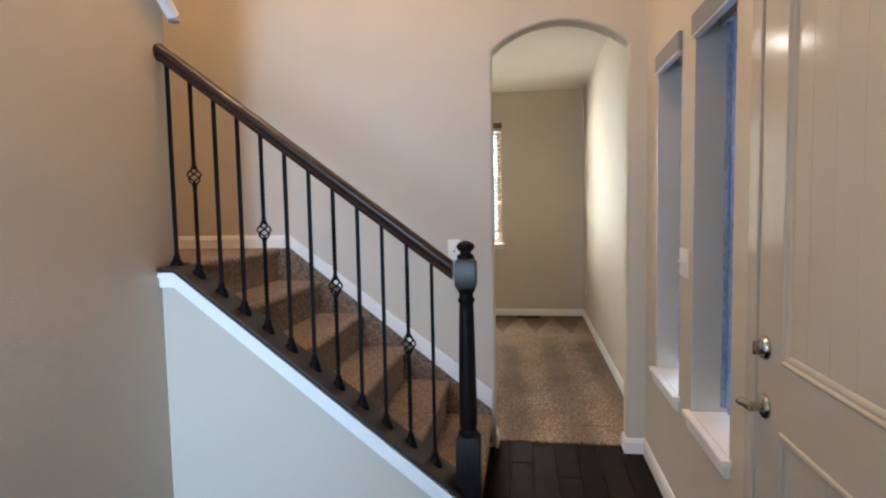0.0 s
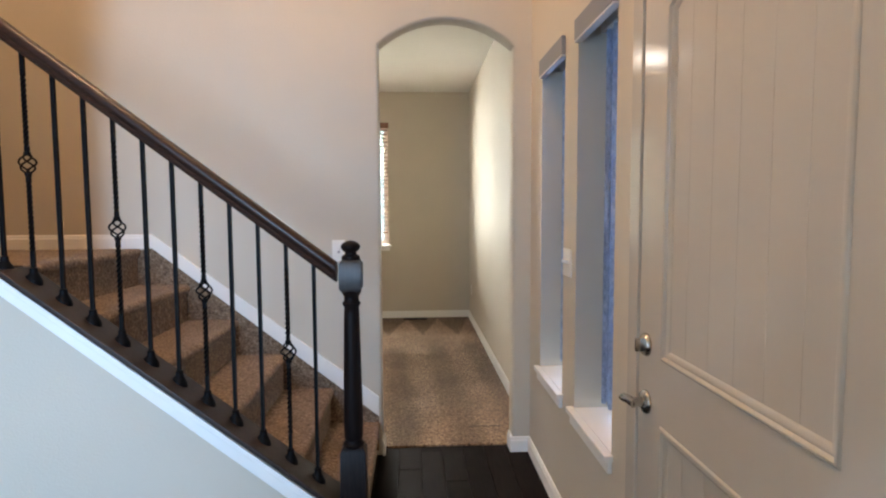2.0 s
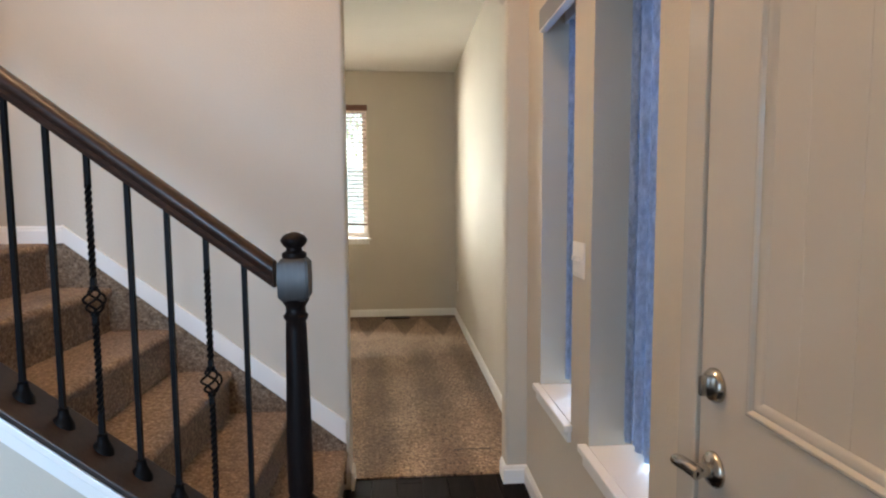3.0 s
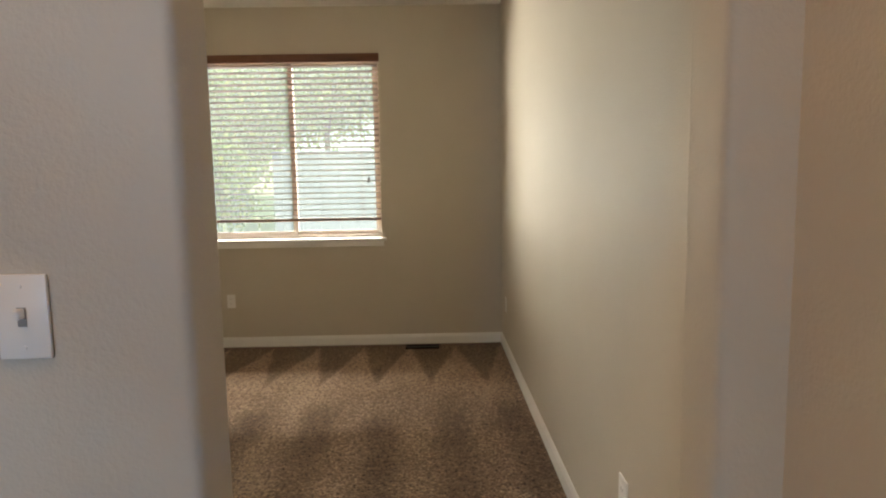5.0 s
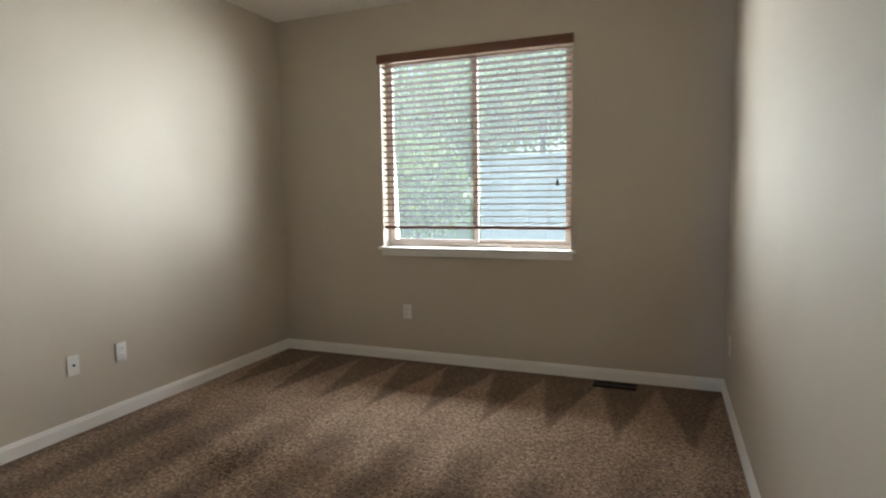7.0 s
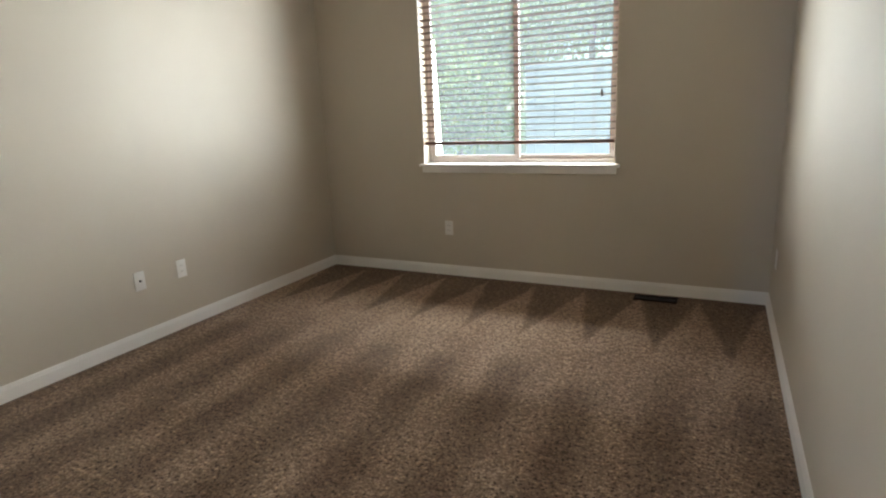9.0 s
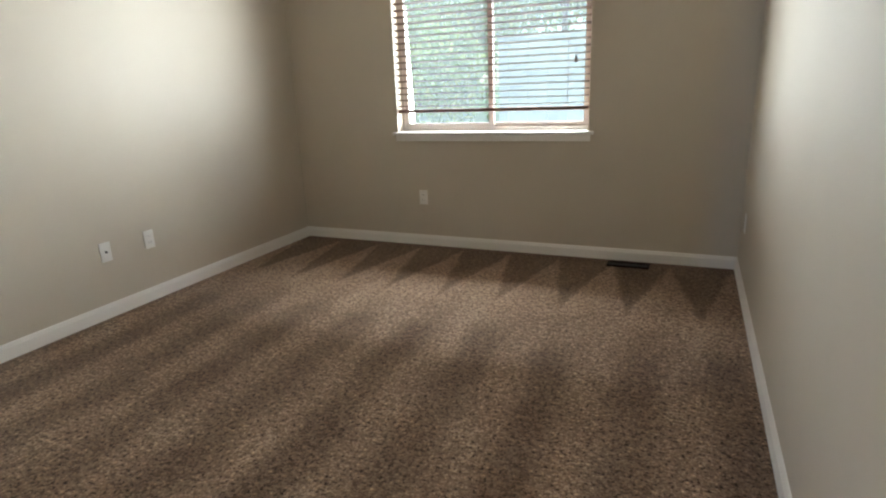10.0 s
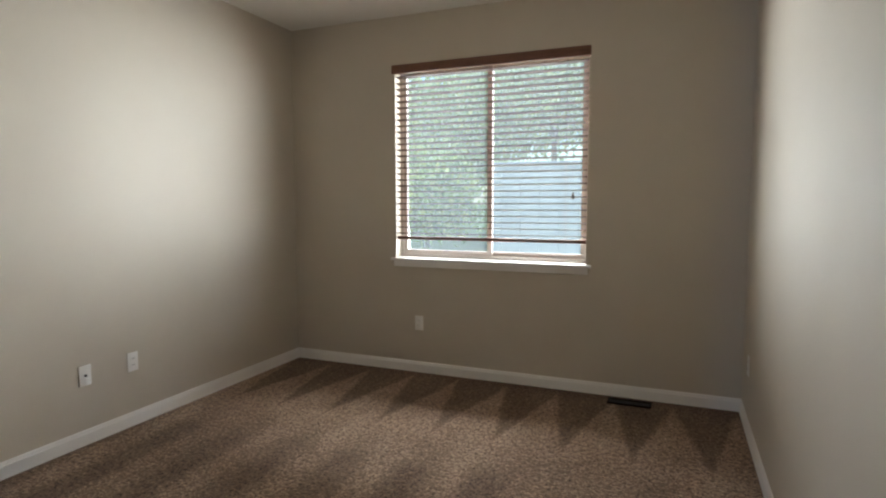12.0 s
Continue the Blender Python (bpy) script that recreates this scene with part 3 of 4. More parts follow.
def moulding(outer_to_inner):
    """Rings of an outline joined into a stepped moulding; each ring is (points, x)."""
    bm = bmesh.new()
    rings = [[bm.verts.new((x, y, z)) for y, z in pts] for pts, x in outer_to_inner]
    for a, b in zip(rings, rings[1:]):
        n = len(a)
        for k in range(n):
            bm.faces.new((a[k], a[(k + 1) % n], b[(k + 1) % n], b[k]))
    bmesh.ops.recalc_face_normals(bm, faces=bm.faces)
    bmesh.ops.reverse_faces(bm, faces=bm.faces) if bm.faces[0].normal.x > 0 else None
    return bm


def low_curve(i):
    return [(U0 + i, L0Z + i), (U1 - i, L0Z + i), (U1 - i, L1Z - i), (U0 + i, L1Z - i)]


STEPS = ((-0.005, FX + 0.0005), (-0.003, FX - 0.003), (0.0, FX - 0.005), (0.004, FX - 0.005), (0.007, FX - 0.002), (0.009, FX + 0.002), (0.011, FX + 0.001), (0.015, FX + 0.0015), (0.020, FX + 0.004), (0.025, FX + 0.0085), (0.027, FX + 0.012), (0.028, FX + 0.03))
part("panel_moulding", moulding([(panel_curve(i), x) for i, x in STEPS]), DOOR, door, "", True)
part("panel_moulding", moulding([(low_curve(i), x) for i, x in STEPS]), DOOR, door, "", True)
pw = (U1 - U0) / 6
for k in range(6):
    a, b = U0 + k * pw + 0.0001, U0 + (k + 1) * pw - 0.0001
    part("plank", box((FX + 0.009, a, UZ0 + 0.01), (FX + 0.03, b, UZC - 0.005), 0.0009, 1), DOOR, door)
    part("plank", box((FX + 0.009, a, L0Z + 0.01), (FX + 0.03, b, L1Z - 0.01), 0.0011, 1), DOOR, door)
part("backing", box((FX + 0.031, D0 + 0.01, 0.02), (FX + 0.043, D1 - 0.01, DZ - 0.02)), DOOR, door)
for z in (0.25, 1.01, 1.80):
    h = part("hinge", lathe([(0.0055, z - 0.058), (0.0085, z - 0.054), (0.0085, z + 0.05), (0.0055, z + 0.056)], 14, (FX - 0.006, D0 - 0.002, 0)), HINGE, door, "dark nickel door hinge", True)
    part("leaf", box((FX - 0.002, D0 - 0.016, z - 0.05), (FX, D0 + 0.018, z + 0.05)), HINGE, h)
# lever and deadbolt
ky, kz, by, bz = 1.525, 0.825, 1.53, 0.982
lever = part("door_handle", lathe([(0.033, FX - 0.001), (0.033, FX - 0.006), (0.028, FX - 0.012), (0.014, FX - 0.016), (0.0125, FX - 0.036), (0.016, FX - 0.042)], 28, (0, ky, kz), "x"), CHROME, door, "satin nickel lever handle", True)
part("lever", tube([(FX - 0.040, ky - 0.014, kz), (FX - 0.046, ky + 0.012, kz + 0.003), (FX - 0.049, ky + 0.034, kz + 0.001), (FX - 0.045, ky + 0.056, kz - 0.006)], 0.0125, 12), CHROME, lever, "", True)
bolt = part("deadbolt", lathe([(0.032, FX - 0.001), (0.032, FX - 0.006), (0.027, FX - 0.013), (0.012, FX - 0.016)], 28, (0, by, bz), "x"), CHROME, door, "satin nickel deadbolt turn", True)
part("thumb_turn", box((FX - 0.034, by - 0.006, bz - 0.019), (FX - 0.014, by + 0.006, bz + 0.019), 0.004), CHROME, bolt, "", True)
casing = bmesh.new()
add_box(casing, (FX - 0.006, D1 + 0.003, 0), (XR, D1 + 0.072, DZ + 0.072), 0.004)
add_box(casing, (FX - 0.006, D0 - 0.072, 0), (XR, D0 - 0.019, DZ + 0.072), 0.004)
add_box(casing, (FX - 0.006, D0 - 0.018, DZ + 0.003), (XR, D1 + 0.002, DZ + 0.072), 0.004)
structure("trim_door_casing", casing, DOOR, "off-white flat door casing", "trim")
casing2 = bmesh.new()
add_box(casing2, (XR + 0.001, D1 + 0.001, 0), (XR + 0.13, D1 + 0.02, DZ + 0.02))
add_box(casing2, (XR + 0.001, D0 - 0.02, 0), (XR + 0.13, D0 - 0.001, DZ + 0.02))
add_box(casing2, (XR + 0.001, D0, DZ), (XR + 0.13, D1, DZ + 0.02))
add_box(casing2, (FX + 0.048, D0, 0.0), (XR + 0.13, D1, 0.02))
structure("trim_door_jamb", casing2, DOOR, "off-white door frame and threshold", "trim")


# ---- narrow windows beside the door ----
def side_window(name, y0, y1, sill_name):
    win = tagged(new(name), "narrow white window with vertical blinds beside the door", "window", "", "structure")
    fx = XR + 0.165
    fr = bmesh.new()
    add_box(fr, (fx, y0, WZ0), (fx + 0.04, y0 + 0.035, WZ1))
    add_box(fr, (fx, y1 - 0.035, WZ0), (fx + 0.04, y1, WZ1))
    add_box(fr, (fx, y0 + 0.035, WZ0), (fx + 0.04, y1 - 0.035, WZ0 + 0.035))
    add_box(fr, (fx, y0 + 0.035, WZ1 - 0.035), (fx + 0.04, y1 - 0.035, WZ1))
    part("window_frame", fr, VINYL, win)
    pane = part("pane", box((fx + 0.018, y0 + 0.035, WZ0 + 0.035), (fx + 0.022, y1 - 0.035, WZ1 - 0.035)), GLASS, win)
    pane.visible_shadow = False
    sill = structure(sill_name, box((XR - 0.03, y0 - 0.022, WZ0 - 0.02), (XR + 0.0, y1 + 0.022, WZ0 + 0.003), 0.004), TRIM, "white painted window sill", "window sill")
    part("sill_board", box((XR + 0.0005, y0 + 0.001, WZ0 - 0.019), (XR + 0.165, y1 - 0.001, WZ0 + 0.003)), TRIM, sill)
    part("apron", box((XR - 0.016, y0 - 0.012, WZ0 - 0.062), (XR - 0.001, y1 + 0.012, WZ0 - 0.021), 0.003), TRIM, sill)
    blind = thing("vertical_blind", "pale fabric vertical blind in a narrow window", "blind", "vertical blinds")
    part("valance", box((XR - 0.018, y0 - 0.004, WZ1 - 0.078), (XR - 0.001, y1 - 0.004, WZ1 - 0.002), 0.002), VAL, blind, "grey fabric valance strip")
    part("track", box((XR + 0.085, y0 + 0.004, WZ1 - 0.05), (XR + 0.13, y1 - 0.004, WZ1 - 0.006), 0.003), VINYL, blind, "white head track")
    part("valance_edge", box((XR - 0.017, y0 + 0.0, WZ1 - 0.086), (XR + 0.012, y1 - 0.004, WZ1 - 0.079)), VINYL, blind, "clear valance lip")
    n = 6
    for k in range(n):
        y = y0 + 0.040 + 0.068 * k
        w, bow = 0.045, 0.018
        bm = bmesh.new()
        cols = []
        for i in range(21):
            s = -1 + 2 * i / 20
            off = bow * math.sin(2 * math.pi * s)
            cols.append([bm.verts.new((s * w, off + dz, z)) for z, dz in ((WZ0 + 0.045, 0), (WZ1 - 0.055, 0), (WZ1 - 0.055, 0.0012), (WZ0 + 0.045, 0.0012))])
        for a, b in zip(cols, cols[1:]):
            for q in range(4):
                bm.faces.new((a[q], a[(q + 1) % 4], b[(q + 1) % 4], b[q]))
        bm.faces.new(cols[0][::-1])
        bm.faces.new(cols[-1])
        bmesh.ops.recalc_face_normals(bm, faces=bm.faces)
        bmesh.ops.rotate(bm, verts=bm.verts, cent=(0, 0, 0), matrix=Matrix.Rotation(radians(70 + random.uniform(-5, 5)), 3, "Z"))
        bmesh.ops.translate(bm, verts=bm.verts, vec=(XR + 0.115, y, 0))
        vane = part("vane", bm, VANE, blind, "", True)
        part("vane_clip", box((XR + 0.109, y - 0.006, WZ1 - 0.056), (XR + 0.121, y + 0.006, WZ1 - 0.05)), VINYL, vane)
    part("wand", tube([(XR + 0.075, y0 + 0.05, WZ1 - 0.06), (XR + 0.075, y0 + 0.05, 0.62)], 0.004, 8), VINYL, blind, "white tilt wand", True)
    return win


side_window("window_2", *W1, "window_sill_2")
side_window("window_3", *W2, "window_sill_3")


# ---- far window with wooden blind ----
win = tagged(new("window_1"), "almond vinyl sliding window with bright daylight", "window", "", "structure")
fy = YW + 0.085
MX = (WX0 + WX1) / 2
fr = bmesh.new()
fw = 0.03
add_box(fr, (WX0, fy, FZ0), (WX0 + fw, fy + 0.06, FZ1))
add_box(fr, (WX1 - fw, fy, FZ0), (WX1, fy + 0.06, FZ1))
add_box(fr, (WX0 + fw, fy, FZ0), (WX1 - fw, fy + 0.06, FZ0 + fw))
add_box(fr, (WX0 + fw, fy, FZ1 - fw), (WX1 - fw, fy + 0.06, FZ1))
part("window_frame", fr, ALMOND, win)
for a, b, y in ((WX0 + fw, MX + 0.025, fy + 0.008), (MX - 0.025, WX1 - fw, fy + 0.033)):
    s = bmesh.new()
    z0, z1, w = FZ0 + fw, FZ1 - fw, 0.032
    add_box(s, (a, y, z0), (a + w, y + 0.022, z1))
    add_box(s, (b - w, y, z0), (b, y + 0.022, z1))
    add_box(s, (a + w, y, z0), (b - w, y + 0.022, z0 + w))
    add_box(s, (a + w, y, z1 - w), (b - w, y + 0.022, z1))
    sash = part("sash", s, ALMOND, win)
    pane = part("pane", box((a + w, y + 0.009, z0 + w), (b - w, y + 0.013, z1 - w)), GLARE_GLASS, sash)
    pane.visible_shadow = False
sill = structure("window_sill_1", box((WX0 - 0.03, YW - 0.035, FZ0 - 0.02), (WX1 + 0.03, fy, FZ0 + 0.003), 0.005), TRIM, "white painted window sill", "window sill")
part("apron", box((WX0 - 0.008, YW - 0.018, FZ0 - 0.066), (WX1 + 0.008, YW - 0.001, FZ0 - 0.021), 0.003), TRIM, sill)
liner = bmesh.new()
add_box(liner, (WX0 + 0.001, YW - 0.003, FZ0 + 0.004), (WX0 + 0.007, fy, FZ1 - 0.001))
add_box(liner, (WX1 - 0.007, YW - 0.003, FZ0 + 0.004), (WX1 - 0.001, fy, FZ1 - 0.001))
structure("trim_window_reveal", liner, WALL, "greige painted sides of the window opening", "trim")

blind = thing("wooden_blind", "brown wooden slat blind lowered over the window", "blind")
part("valance", box((WX0 - 0.012, YW - 0.03, FZ1 - 0.062), (WX1 + 0.006, YW - 0.004, FZ1 + 0.004), 0.005), BLIND, blind, "dark brown wooden valance", True)
part("head_rail", box((WX0 + 0.012, YW + 0.005, FZ1 - 0.05), (WX1 - 0.012, YW + 0.055, FZ1 - 0.004)), BLIND, blind)
SZ1, SZ0, NS = FZ1 - 0.085, 1.098, 27
sl = bmesh.new()
cols = []
for i in range(5):
    s = -1 + i / 2
    cols.append([sl.verts.new((x, s * 0.0245, 0.0022 * (1 - s * s) + dz)) for x, dz in ((0, 0), (WX1 - WX0 - 0.018, 0), (WX1 - WX0 - 0.018, 0.0042), (0, 0.0042))])
for a, b in zip(cols, cols[1:]):
    for q in range(4):
        sl.faces.new((a[q], a[(q + 1) % 4], b[(q + 1) % 4], b[q]))
sl.faces.new(cols[0][::-1])
sl.faces.new(cols[-1])
bmesh.ops.recalc_face_normals(sl, faces=sl.faces)
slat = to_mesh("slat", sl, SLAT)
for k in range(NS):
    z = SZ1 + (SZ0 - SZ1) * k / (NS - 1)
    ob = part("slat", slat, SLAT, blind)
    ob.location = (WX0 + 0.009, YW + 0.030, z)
    ob.rotation_euler = (radians(-8 + random.uniform(-1.2, 1.2)), 0, 0)
part("bottom_rail", box((WX0 + 0.013, YW + 0.008, 1.052), (WX1 - 0.013, YW + 0.056, 1.076), 0.005), BLIND, blind, "thick brown bottom rail", True)
for x in (WX0 + 0.16, MX, WX1 - 0.16):
    for y in (YW + 0.006, YW + 0.058):
        part("ladder_cord", tube([(x, y, FZ1 - 0.05), (x, y, 1.06)], 0.0013, 5), CORD, blind)
TX = -0.425
part("pull_cord", tube([(TX, YW - 0.004, FZ1 - 0.06), (TX, YW - 0.004, 1.40)], 0.0014, 5), CORD, blind)
part("cord_tassel", lathe([(0.003, 1.41), (0.006, 1.405), (0.012, 1.378), (0.011, 1.366), (0.004, 1.362)], 14, (TX, YW - 0.004, 0)), CORD, blind, "dark wooden cord tassel", True)


# ---- plates, outlets, register ----
def plate(name, label, w, h, kind, m, category):
    """A cover plate that faces along its own -y, centred on its origin."""
    ob = thing(name, label, category)
    part("cover", prism([(-w / 2, -h / 2), (w / 2, -h / 2), (w / 2, h / 2), (-w / 2, h / 2)], "y", -0.006, 0.0, 0.0025), PLATE, ob, "", True)
    n = 2 if w > 0.1 else 1
    for i in range(n):
        cx = (i - (n - 1) / 2) * 0.046
        if kind == "toggle":
            part("slot", box((cx - 0.006, -0.0068, -0.013), (cx + 0.006, -0.0062, 0.013)), GREY if n == 1 else PLATE, ob)
            tg = part("toggle", box((cx - 0.0045, -0.020, -0.002), (cx + 0.0045, -0.006, 0.012), 0.002), PLATE, ob)
        elif kind == "outlet":
            for dz in (-0.0195, 0.0195):
                face = part("socket_face", box((cx - 0.0165, -0.0078, dz - 0.014), (cx + 0.0165, -0.006, dz + 0.014), 0.0015), PLATE, ob)
                part("slot", box((cx - 0.0075, -0.0083, dz - 0.003), (cx - 0.0055, -0.0079, dz + 0.006)), SLOT, face)
                part("slot", box((cx + 0.0055, -0.0083, dz - 0.003), (cx + 0.0075, -0.0079, dz + 0.006)), SLOT, face)
        elif kind == "jack":
            part("jack", lathe([(0.0065, -0.006), (0.0065, -0.011), (0.0045, -0.016), (0.002, -0.016)], 12, (cx, 0, 0), "y"), SLOT, ob)
        for dz in ((-0.042, 0.042) if kind != "outlet" else (0.0,)):
            part("screw", lathe([(0.0032, -0.006), (0.0028, -0.0072)], 10, (cx, 0, dz), "y"), PLATE, ob)
    ob.matrix_world = m
    return ob


plate("light_switch", "white single toggle light switch on greige wall", 0.07, 0.115, "toggle", pose(-0.428, YB - 0.0005, 1.132), "light switch")
plate("light_switch", "white double toggle light switch between narrow windows", 0.116, 0.115, "toggle", pose(XR - 0.0005, 2.345, 1.128, 0, 0, -90), "light switch")
plate("wall_outlet", "white wall outlet under the window", 0.07, 0.115, "outlet", pose(-1.608, YW - 0.0005, 0.394), "outlet")
plate("wall_outlet", "white blank-faced wall outlet on the side wall", 0.07, 0.115, "outlet", pose(XRL + 0.0005, 5.41, 0.39, 0, 0, 90), "outlet")
plate("cable_jack", "white cable jack plate on the side wall", 0.07, 0.115, "jack", pose(XRL + 0.0005, 5.112, 0.39, 0, 0, 90), "wall jack")
plate("wall_outlet", "white wall outlet near the room's corner", 0.07, 0.115, "outlet", pose(XRR - 0.0005, 6.72, 0.385, 0, 0, -90), "outlet")
plate("wall_outlet", "white wall outlet low beside the arch", 0.07, 0.115, "outlet", pose(XRR - 0.0005, 3.91, 0.385, 0, 0, -90), "outlet")

reg = thing("floor_register", "dark brown metal floor register in the carpet", "floor register")
rx0, rx1, ry0, ry1 = -0.148, 0.13, 6.855, 6.962
rim = bmesh.new()
add_box(rim, (rx0, ry0, 0.001), (rx1, ry0 + 0.016, 0.012), 0.003)
add_box(rim, (rx0, ry1 - 0.016, 0.001), (rx1, ry1, 0.012), 0.003)
add_box(rim, (rx0, ry0 + 0.016, 0.001), (rx0 + 0.016, ry1 - 0.016, 0.012))
add_box(rim, (rx1 - 0.016, ry0 + 0.016, 0.001), (rx1, ry1 - 0.016, 0.012))
part("rim", rim, REG, reg)
part("well", box((rx0 + 0.014, ry0 + 0.014, 0.001), (rx1 - 0.014, ry1 - 0.014, 0.003)), SLOT, reg)
for k in range(17):
    x = rx0 + 0.026 + k * 0.0141
    part("louvre", box((x - 0.0028, ry0 + 0.016, 0.003), (x + 0.0028, ry1 - 0.016, 0.010)), REG, reg)

wall_rail = thing("wall_handrail", "white painted handrail end high on the wall", "handrail")
part("rail", tube([(XL + 0.03, 1.72, 2.60), (XL + 0.03, 2.215, 2.202)], 0.027, 14), TRIM, wall_rail, "", True)
part("end_cap", lathe([(0.020, 0.0), (0.026, 0.006), (0.024, 0.016), (0.012, 0.022)], 16, (XL + 0.03, 2.219, 2.175)), GREY, wall_rail, "dark end of the rail", True)
part("bracket", box((XL - 0.0, 1.90, 2.40), (XL + 0.03, 1.93, 2.44), 0.004), GREY, wall_rail)

# Unseen fixture added round the entry's warm light; its shade glows as well.
pend = thing("added_ceiling_lamp", "unseen frosted ceiling lamp added for warm light in the entry", "ceiling lamp")
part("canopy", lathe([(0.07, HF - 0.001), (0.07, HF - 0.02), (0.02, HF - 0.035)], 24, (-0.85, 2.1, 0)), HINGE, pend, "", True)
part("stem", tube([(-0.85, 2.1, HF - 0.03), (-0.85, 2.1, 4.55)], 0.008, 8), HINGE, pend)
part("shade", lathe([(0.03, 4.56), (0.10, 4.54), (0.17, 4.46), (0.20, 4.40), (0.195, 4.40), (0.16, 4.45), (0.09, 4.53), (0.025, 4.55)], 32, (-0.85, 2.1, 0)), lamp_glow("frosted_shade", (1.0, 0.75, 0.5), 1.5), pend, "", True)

dome = thing("ceiling_light", "lit frosted dome light on the empty room's ceiling", "ceiling light")
part("base", lathe([(0.125, HR - 0.001), (0.125, HR - 0.018), (0.112, HR - 0.024)], 32, (-0.98, 5.2, 0)), HINGE, dome, "nickel base ring", True)
part("diffuser", lathe([(0.112, HR - 0.025), (0.11, HR - 0.05), (0.094, HR - 0.08), (0.06, HR - 0.108), (0.03, HR - 0.118), (0.006, HR - 0.12)], 32, (-0.98, 5.2, 0)), lamp_glow("lit_dome_glass", (1.0, 0.93, 0.84), 5.0), dome, "glowing frosted glass dome", True)

# ---- outdoors ----
GRASS = paint("lawn_green", (0.07, 0.12, 0.035), 0.9, 0.8, 0.35, 0.2, 30)
SIDING = paint("blue_grey_siding", (0.08, 0.10, 0.14), 0.6, 0.1, 0.05)
BARK = wood("bark", (0.05, 0.035, 0.025), (0.14, 0.10, 0.07), 0.9, (20, 20, 3))
CONC = paint("concrete", (0.30, 0.295, 0.285), 0.85, 0.4, 0.12, 0.3, 30)


def leaf_material():
    m, nt, b = base_material("leaves", 0.55)
    g = nt.nodes.new("ShaderNodeNewGeometry")
    r = ramp(nt, g.outputs["Random Per Island"], [(0.0, (0.12, 0.20, 0.05)), (0.6, (0.22, 0.33, 0.06)), (1.0, (0.38, 0.43, 0.08))])
    nt.links.new(r.outputs["Color"], b.inputs["Base Color"])
    tr = nt.nodes.new("ShaderNodeBsdfTranslucent")
    nt.links.new(r.outputs["Color"], tr.inputs["Color"])
    mx = nt.nodes.new("ShaderNodeMixShader")
    mx.inputs[0].default_value = 0.45
    nt.links.new(b.outputs[0], mx.inputs[1])
    nt.links.new(tr.outputs[0], mx.inputs[2])
    nt.links.new(mx.outputs[0], nt.nodes["Material Output"].inputs["Surface"])
    return m


LEAF = leaf_material()
structure("ground", box((-400, -400, -0.6), (400, 400, -0.35)), GRASS, "green lawn round the house", "ground")
structure("pavement", box((-14.0, 8.6, -0.35), (4.0, 13.2, -0.32)), CONC, "pale concrete walk outside", "pavement")
structure("road", box((3.4, -30, -0.35), (14.0, 60, -0.33)), CONC, "pale concrete drive beside the house", "drive")
structure("porch", box((0.8, -3.0, -0.35), (3.2, 5.0, -0.06)), CONC, "pale concrete porch slab", "porch")


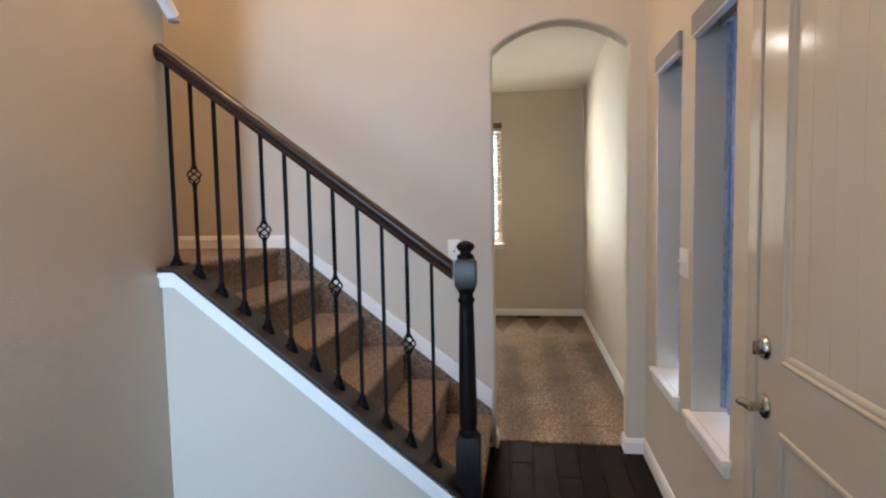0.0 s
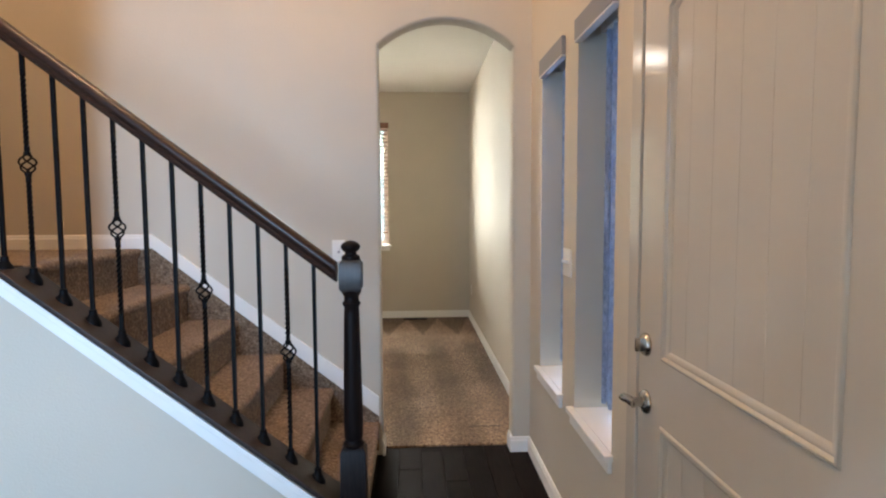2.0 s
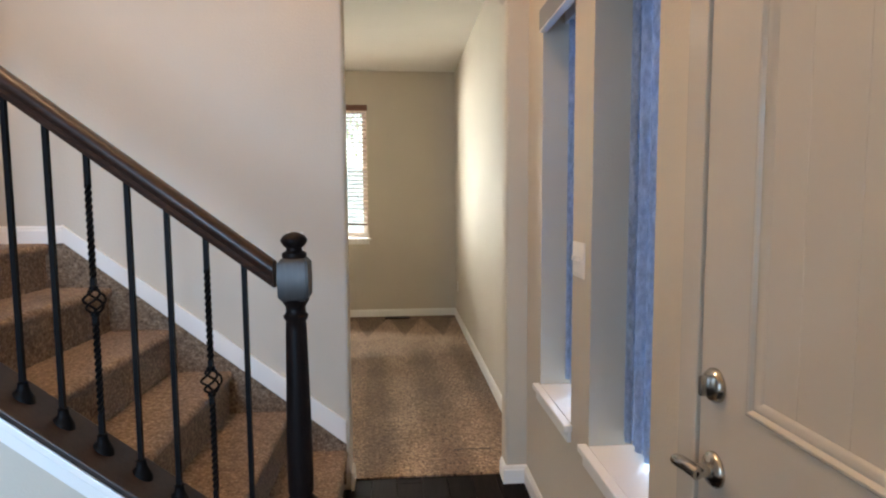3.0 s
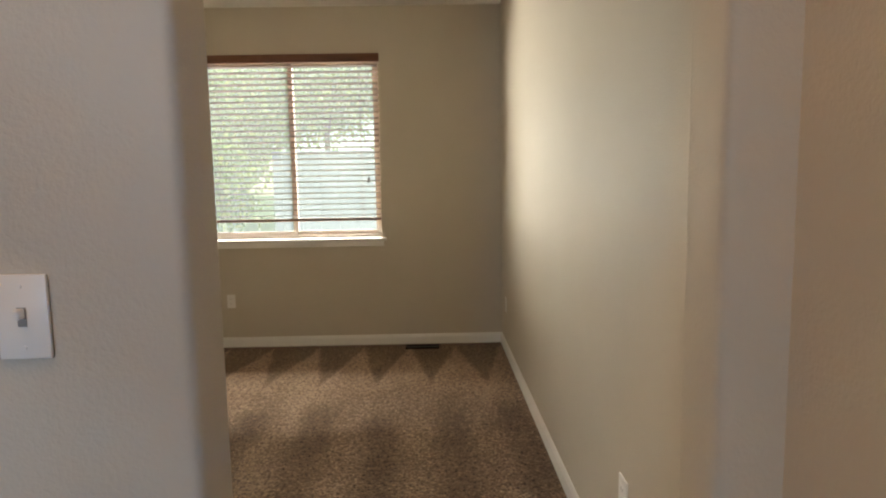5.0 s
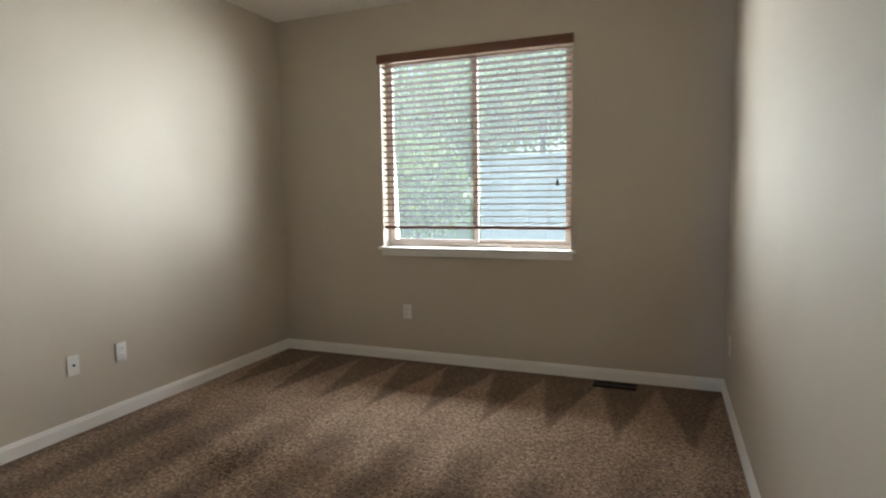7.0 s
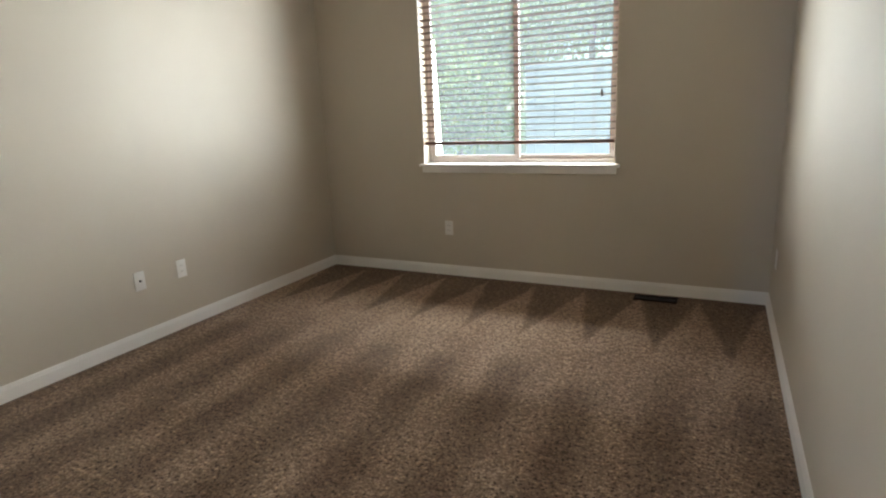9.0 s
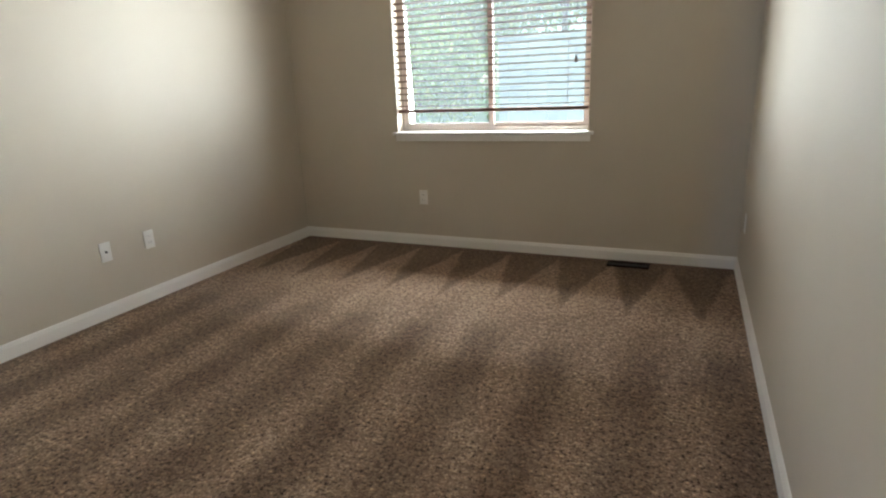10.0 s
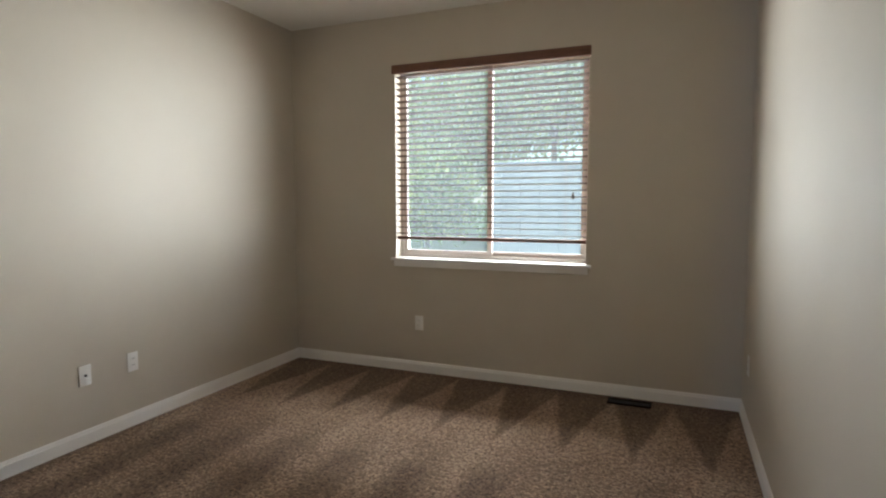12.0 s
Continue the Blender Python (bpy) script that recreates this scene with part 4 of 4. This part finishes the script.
def tree(x, y, h, crown, seed, n, name="tree", label="leafy green garden tree outside the window"):
    rng = random.Random(seed)
    t = thing(name, label, name, "garden trees" if name == "tree" else "garden shrubs")
    bm = tube([(x, y, -0.36), (x + 0.05, y, h * 0.3), (x, y + 0.1, h * 0.6)], 0.024 * h, 10)
    for v in bm.verts:
        k = 1 - 0.6 * max(0, v.co.z) / (h * 0.6)
        v.co.x, v.co.y = x + (v.co.x - x) * k, y + (v.co.y - y) * k
    centres = []
    for i in range(9):
        a, e = rng.uniform(0, 6.28), rng.uniform(0.1, 1.0)
        d = crown * rng.uniform(0.45, 0.85)
        c = (x + d * math.cos(a) * math.cos(e), y + d * math.sin(a) * math.cos(e), h * 0.62 + d * math.sin(e))
        centres.append(c)
        tube([(x, y, h * rng.uniform(0.35, 0.58)), tuple((p + q) / 2 for p, q in zip((x, y, h * 0.6), c)), c], 0.035, 6, bm)
    part("trunk", bm, BARK, t)
    verts, faces = [], []
    for i in range(n):
        c = rng.choice(centres)
        p = Vector(c) + Vector((rng.gauss(0, 1), rng.gauss(0, 1), rng.gauss(0, 0.8))) * crown * 0.30
        q = Euler((rng.uniform(0, 6.28), rng.uniform(0, 6.28), rng.uniform(0, 6.28))).to_matrix()
        s = rng.uniform(0.07, 0.15)
        base = len(verts)
        for lx, ly, lz in ((-1, 0, 0), (-0.2, 0.5, 0.12), (1, 0, 0), (-0.2, -0.5, 0.12)):
            verts.append(tuple(p + q @ Vector((lx * s, ly * s, lz * s))))
        faces.append((base, base + 1, base + 2, base + 3))
    me = bpy.data.meshes.new("crown")
    me.from_pydata(verts, [], faces)
    me.materials.append(LEAF)
    tagged(part("crown", me, LEAF, t), kind="stuff")


tree(-3.4, 21.0, 6.8, 2.9, 3, 22000)
tree(-8.2, 22.0, 4.4, 3.3, 5, 22000)
tree(-6.3, 16.5, 1.7, 1.5, 11, 12000, "shrub", "leafy green garden shrub outside the window")
tree(-8.9, 18.0, 1.8, 1.6, 12, 12000, "shrub", "leafy green garden shrub outside the window")
tree(-13.5, 27.0, 5.4, 3.4, 8, 14000)

house = thing("neighbour_house", "pale blue neighbouring house across the drive", "house")
part("wall", box((15.0, -4.0, -0.35), (23.0, 24.0, 5.2)), SIDING, house)
part("roof", prism([(14.5, 5.21), (23.5, 5.21), (19.0, 8.0)], "y", -4.5, 24.5), BARK, house, "brown shingled roof")

fence = thing("fence", "pale blue-grey board fence at the end of the lawn", "fence")
fb = to_mesh("board", box((-0.099, -0.010, 0), (0.099, 0.010, 2.42), 0.002, 1), SIDING)
for k in range(32):
    ob = part("board", fb, SIDING, fence)
    ob.location = (-3.1 + 0.19 * k, 14.0 + (0.021 if k % 2 else 0.0), -0.36)
for k in range(4):
    part("post", box((-3.2 + 2.0 * k, 14.034, -0.36), (-3.1 + 2.0 * k, 14.13, 2.12), 0.006), SIDING, fence)
part("top_rail", box((-3.2, 13.94, 2.06), (2.95, 13.988, 2.12), 0.006), SIDING, fence)

# ---- floor boards ----
rng = random.Random(4)
bw = 0.118
plank_meshes = {}
nb = math.ceil((XR - XL) / bw)
for i in range(nb):
    x0 = XL + i * bw
    x1 = min(x0 + bw, XR)
    y = YE - rng.uniform(0, 1.0)
    while y < CE:
        ln = rng.choice((0.9, 1.2, 1.5))
        a, b = max(y, YE), min(y + ln, CE)
        y += ln
        if b - a < 0.05:
            continue
        bm = box((x0 + 0.0008, a + 0.0008, -0.0135), (x1 - 0.0008, b - 0.0008, -0.0005), 0.0015, 1)
        part("plank", bm, FLOOR, floor_wood)
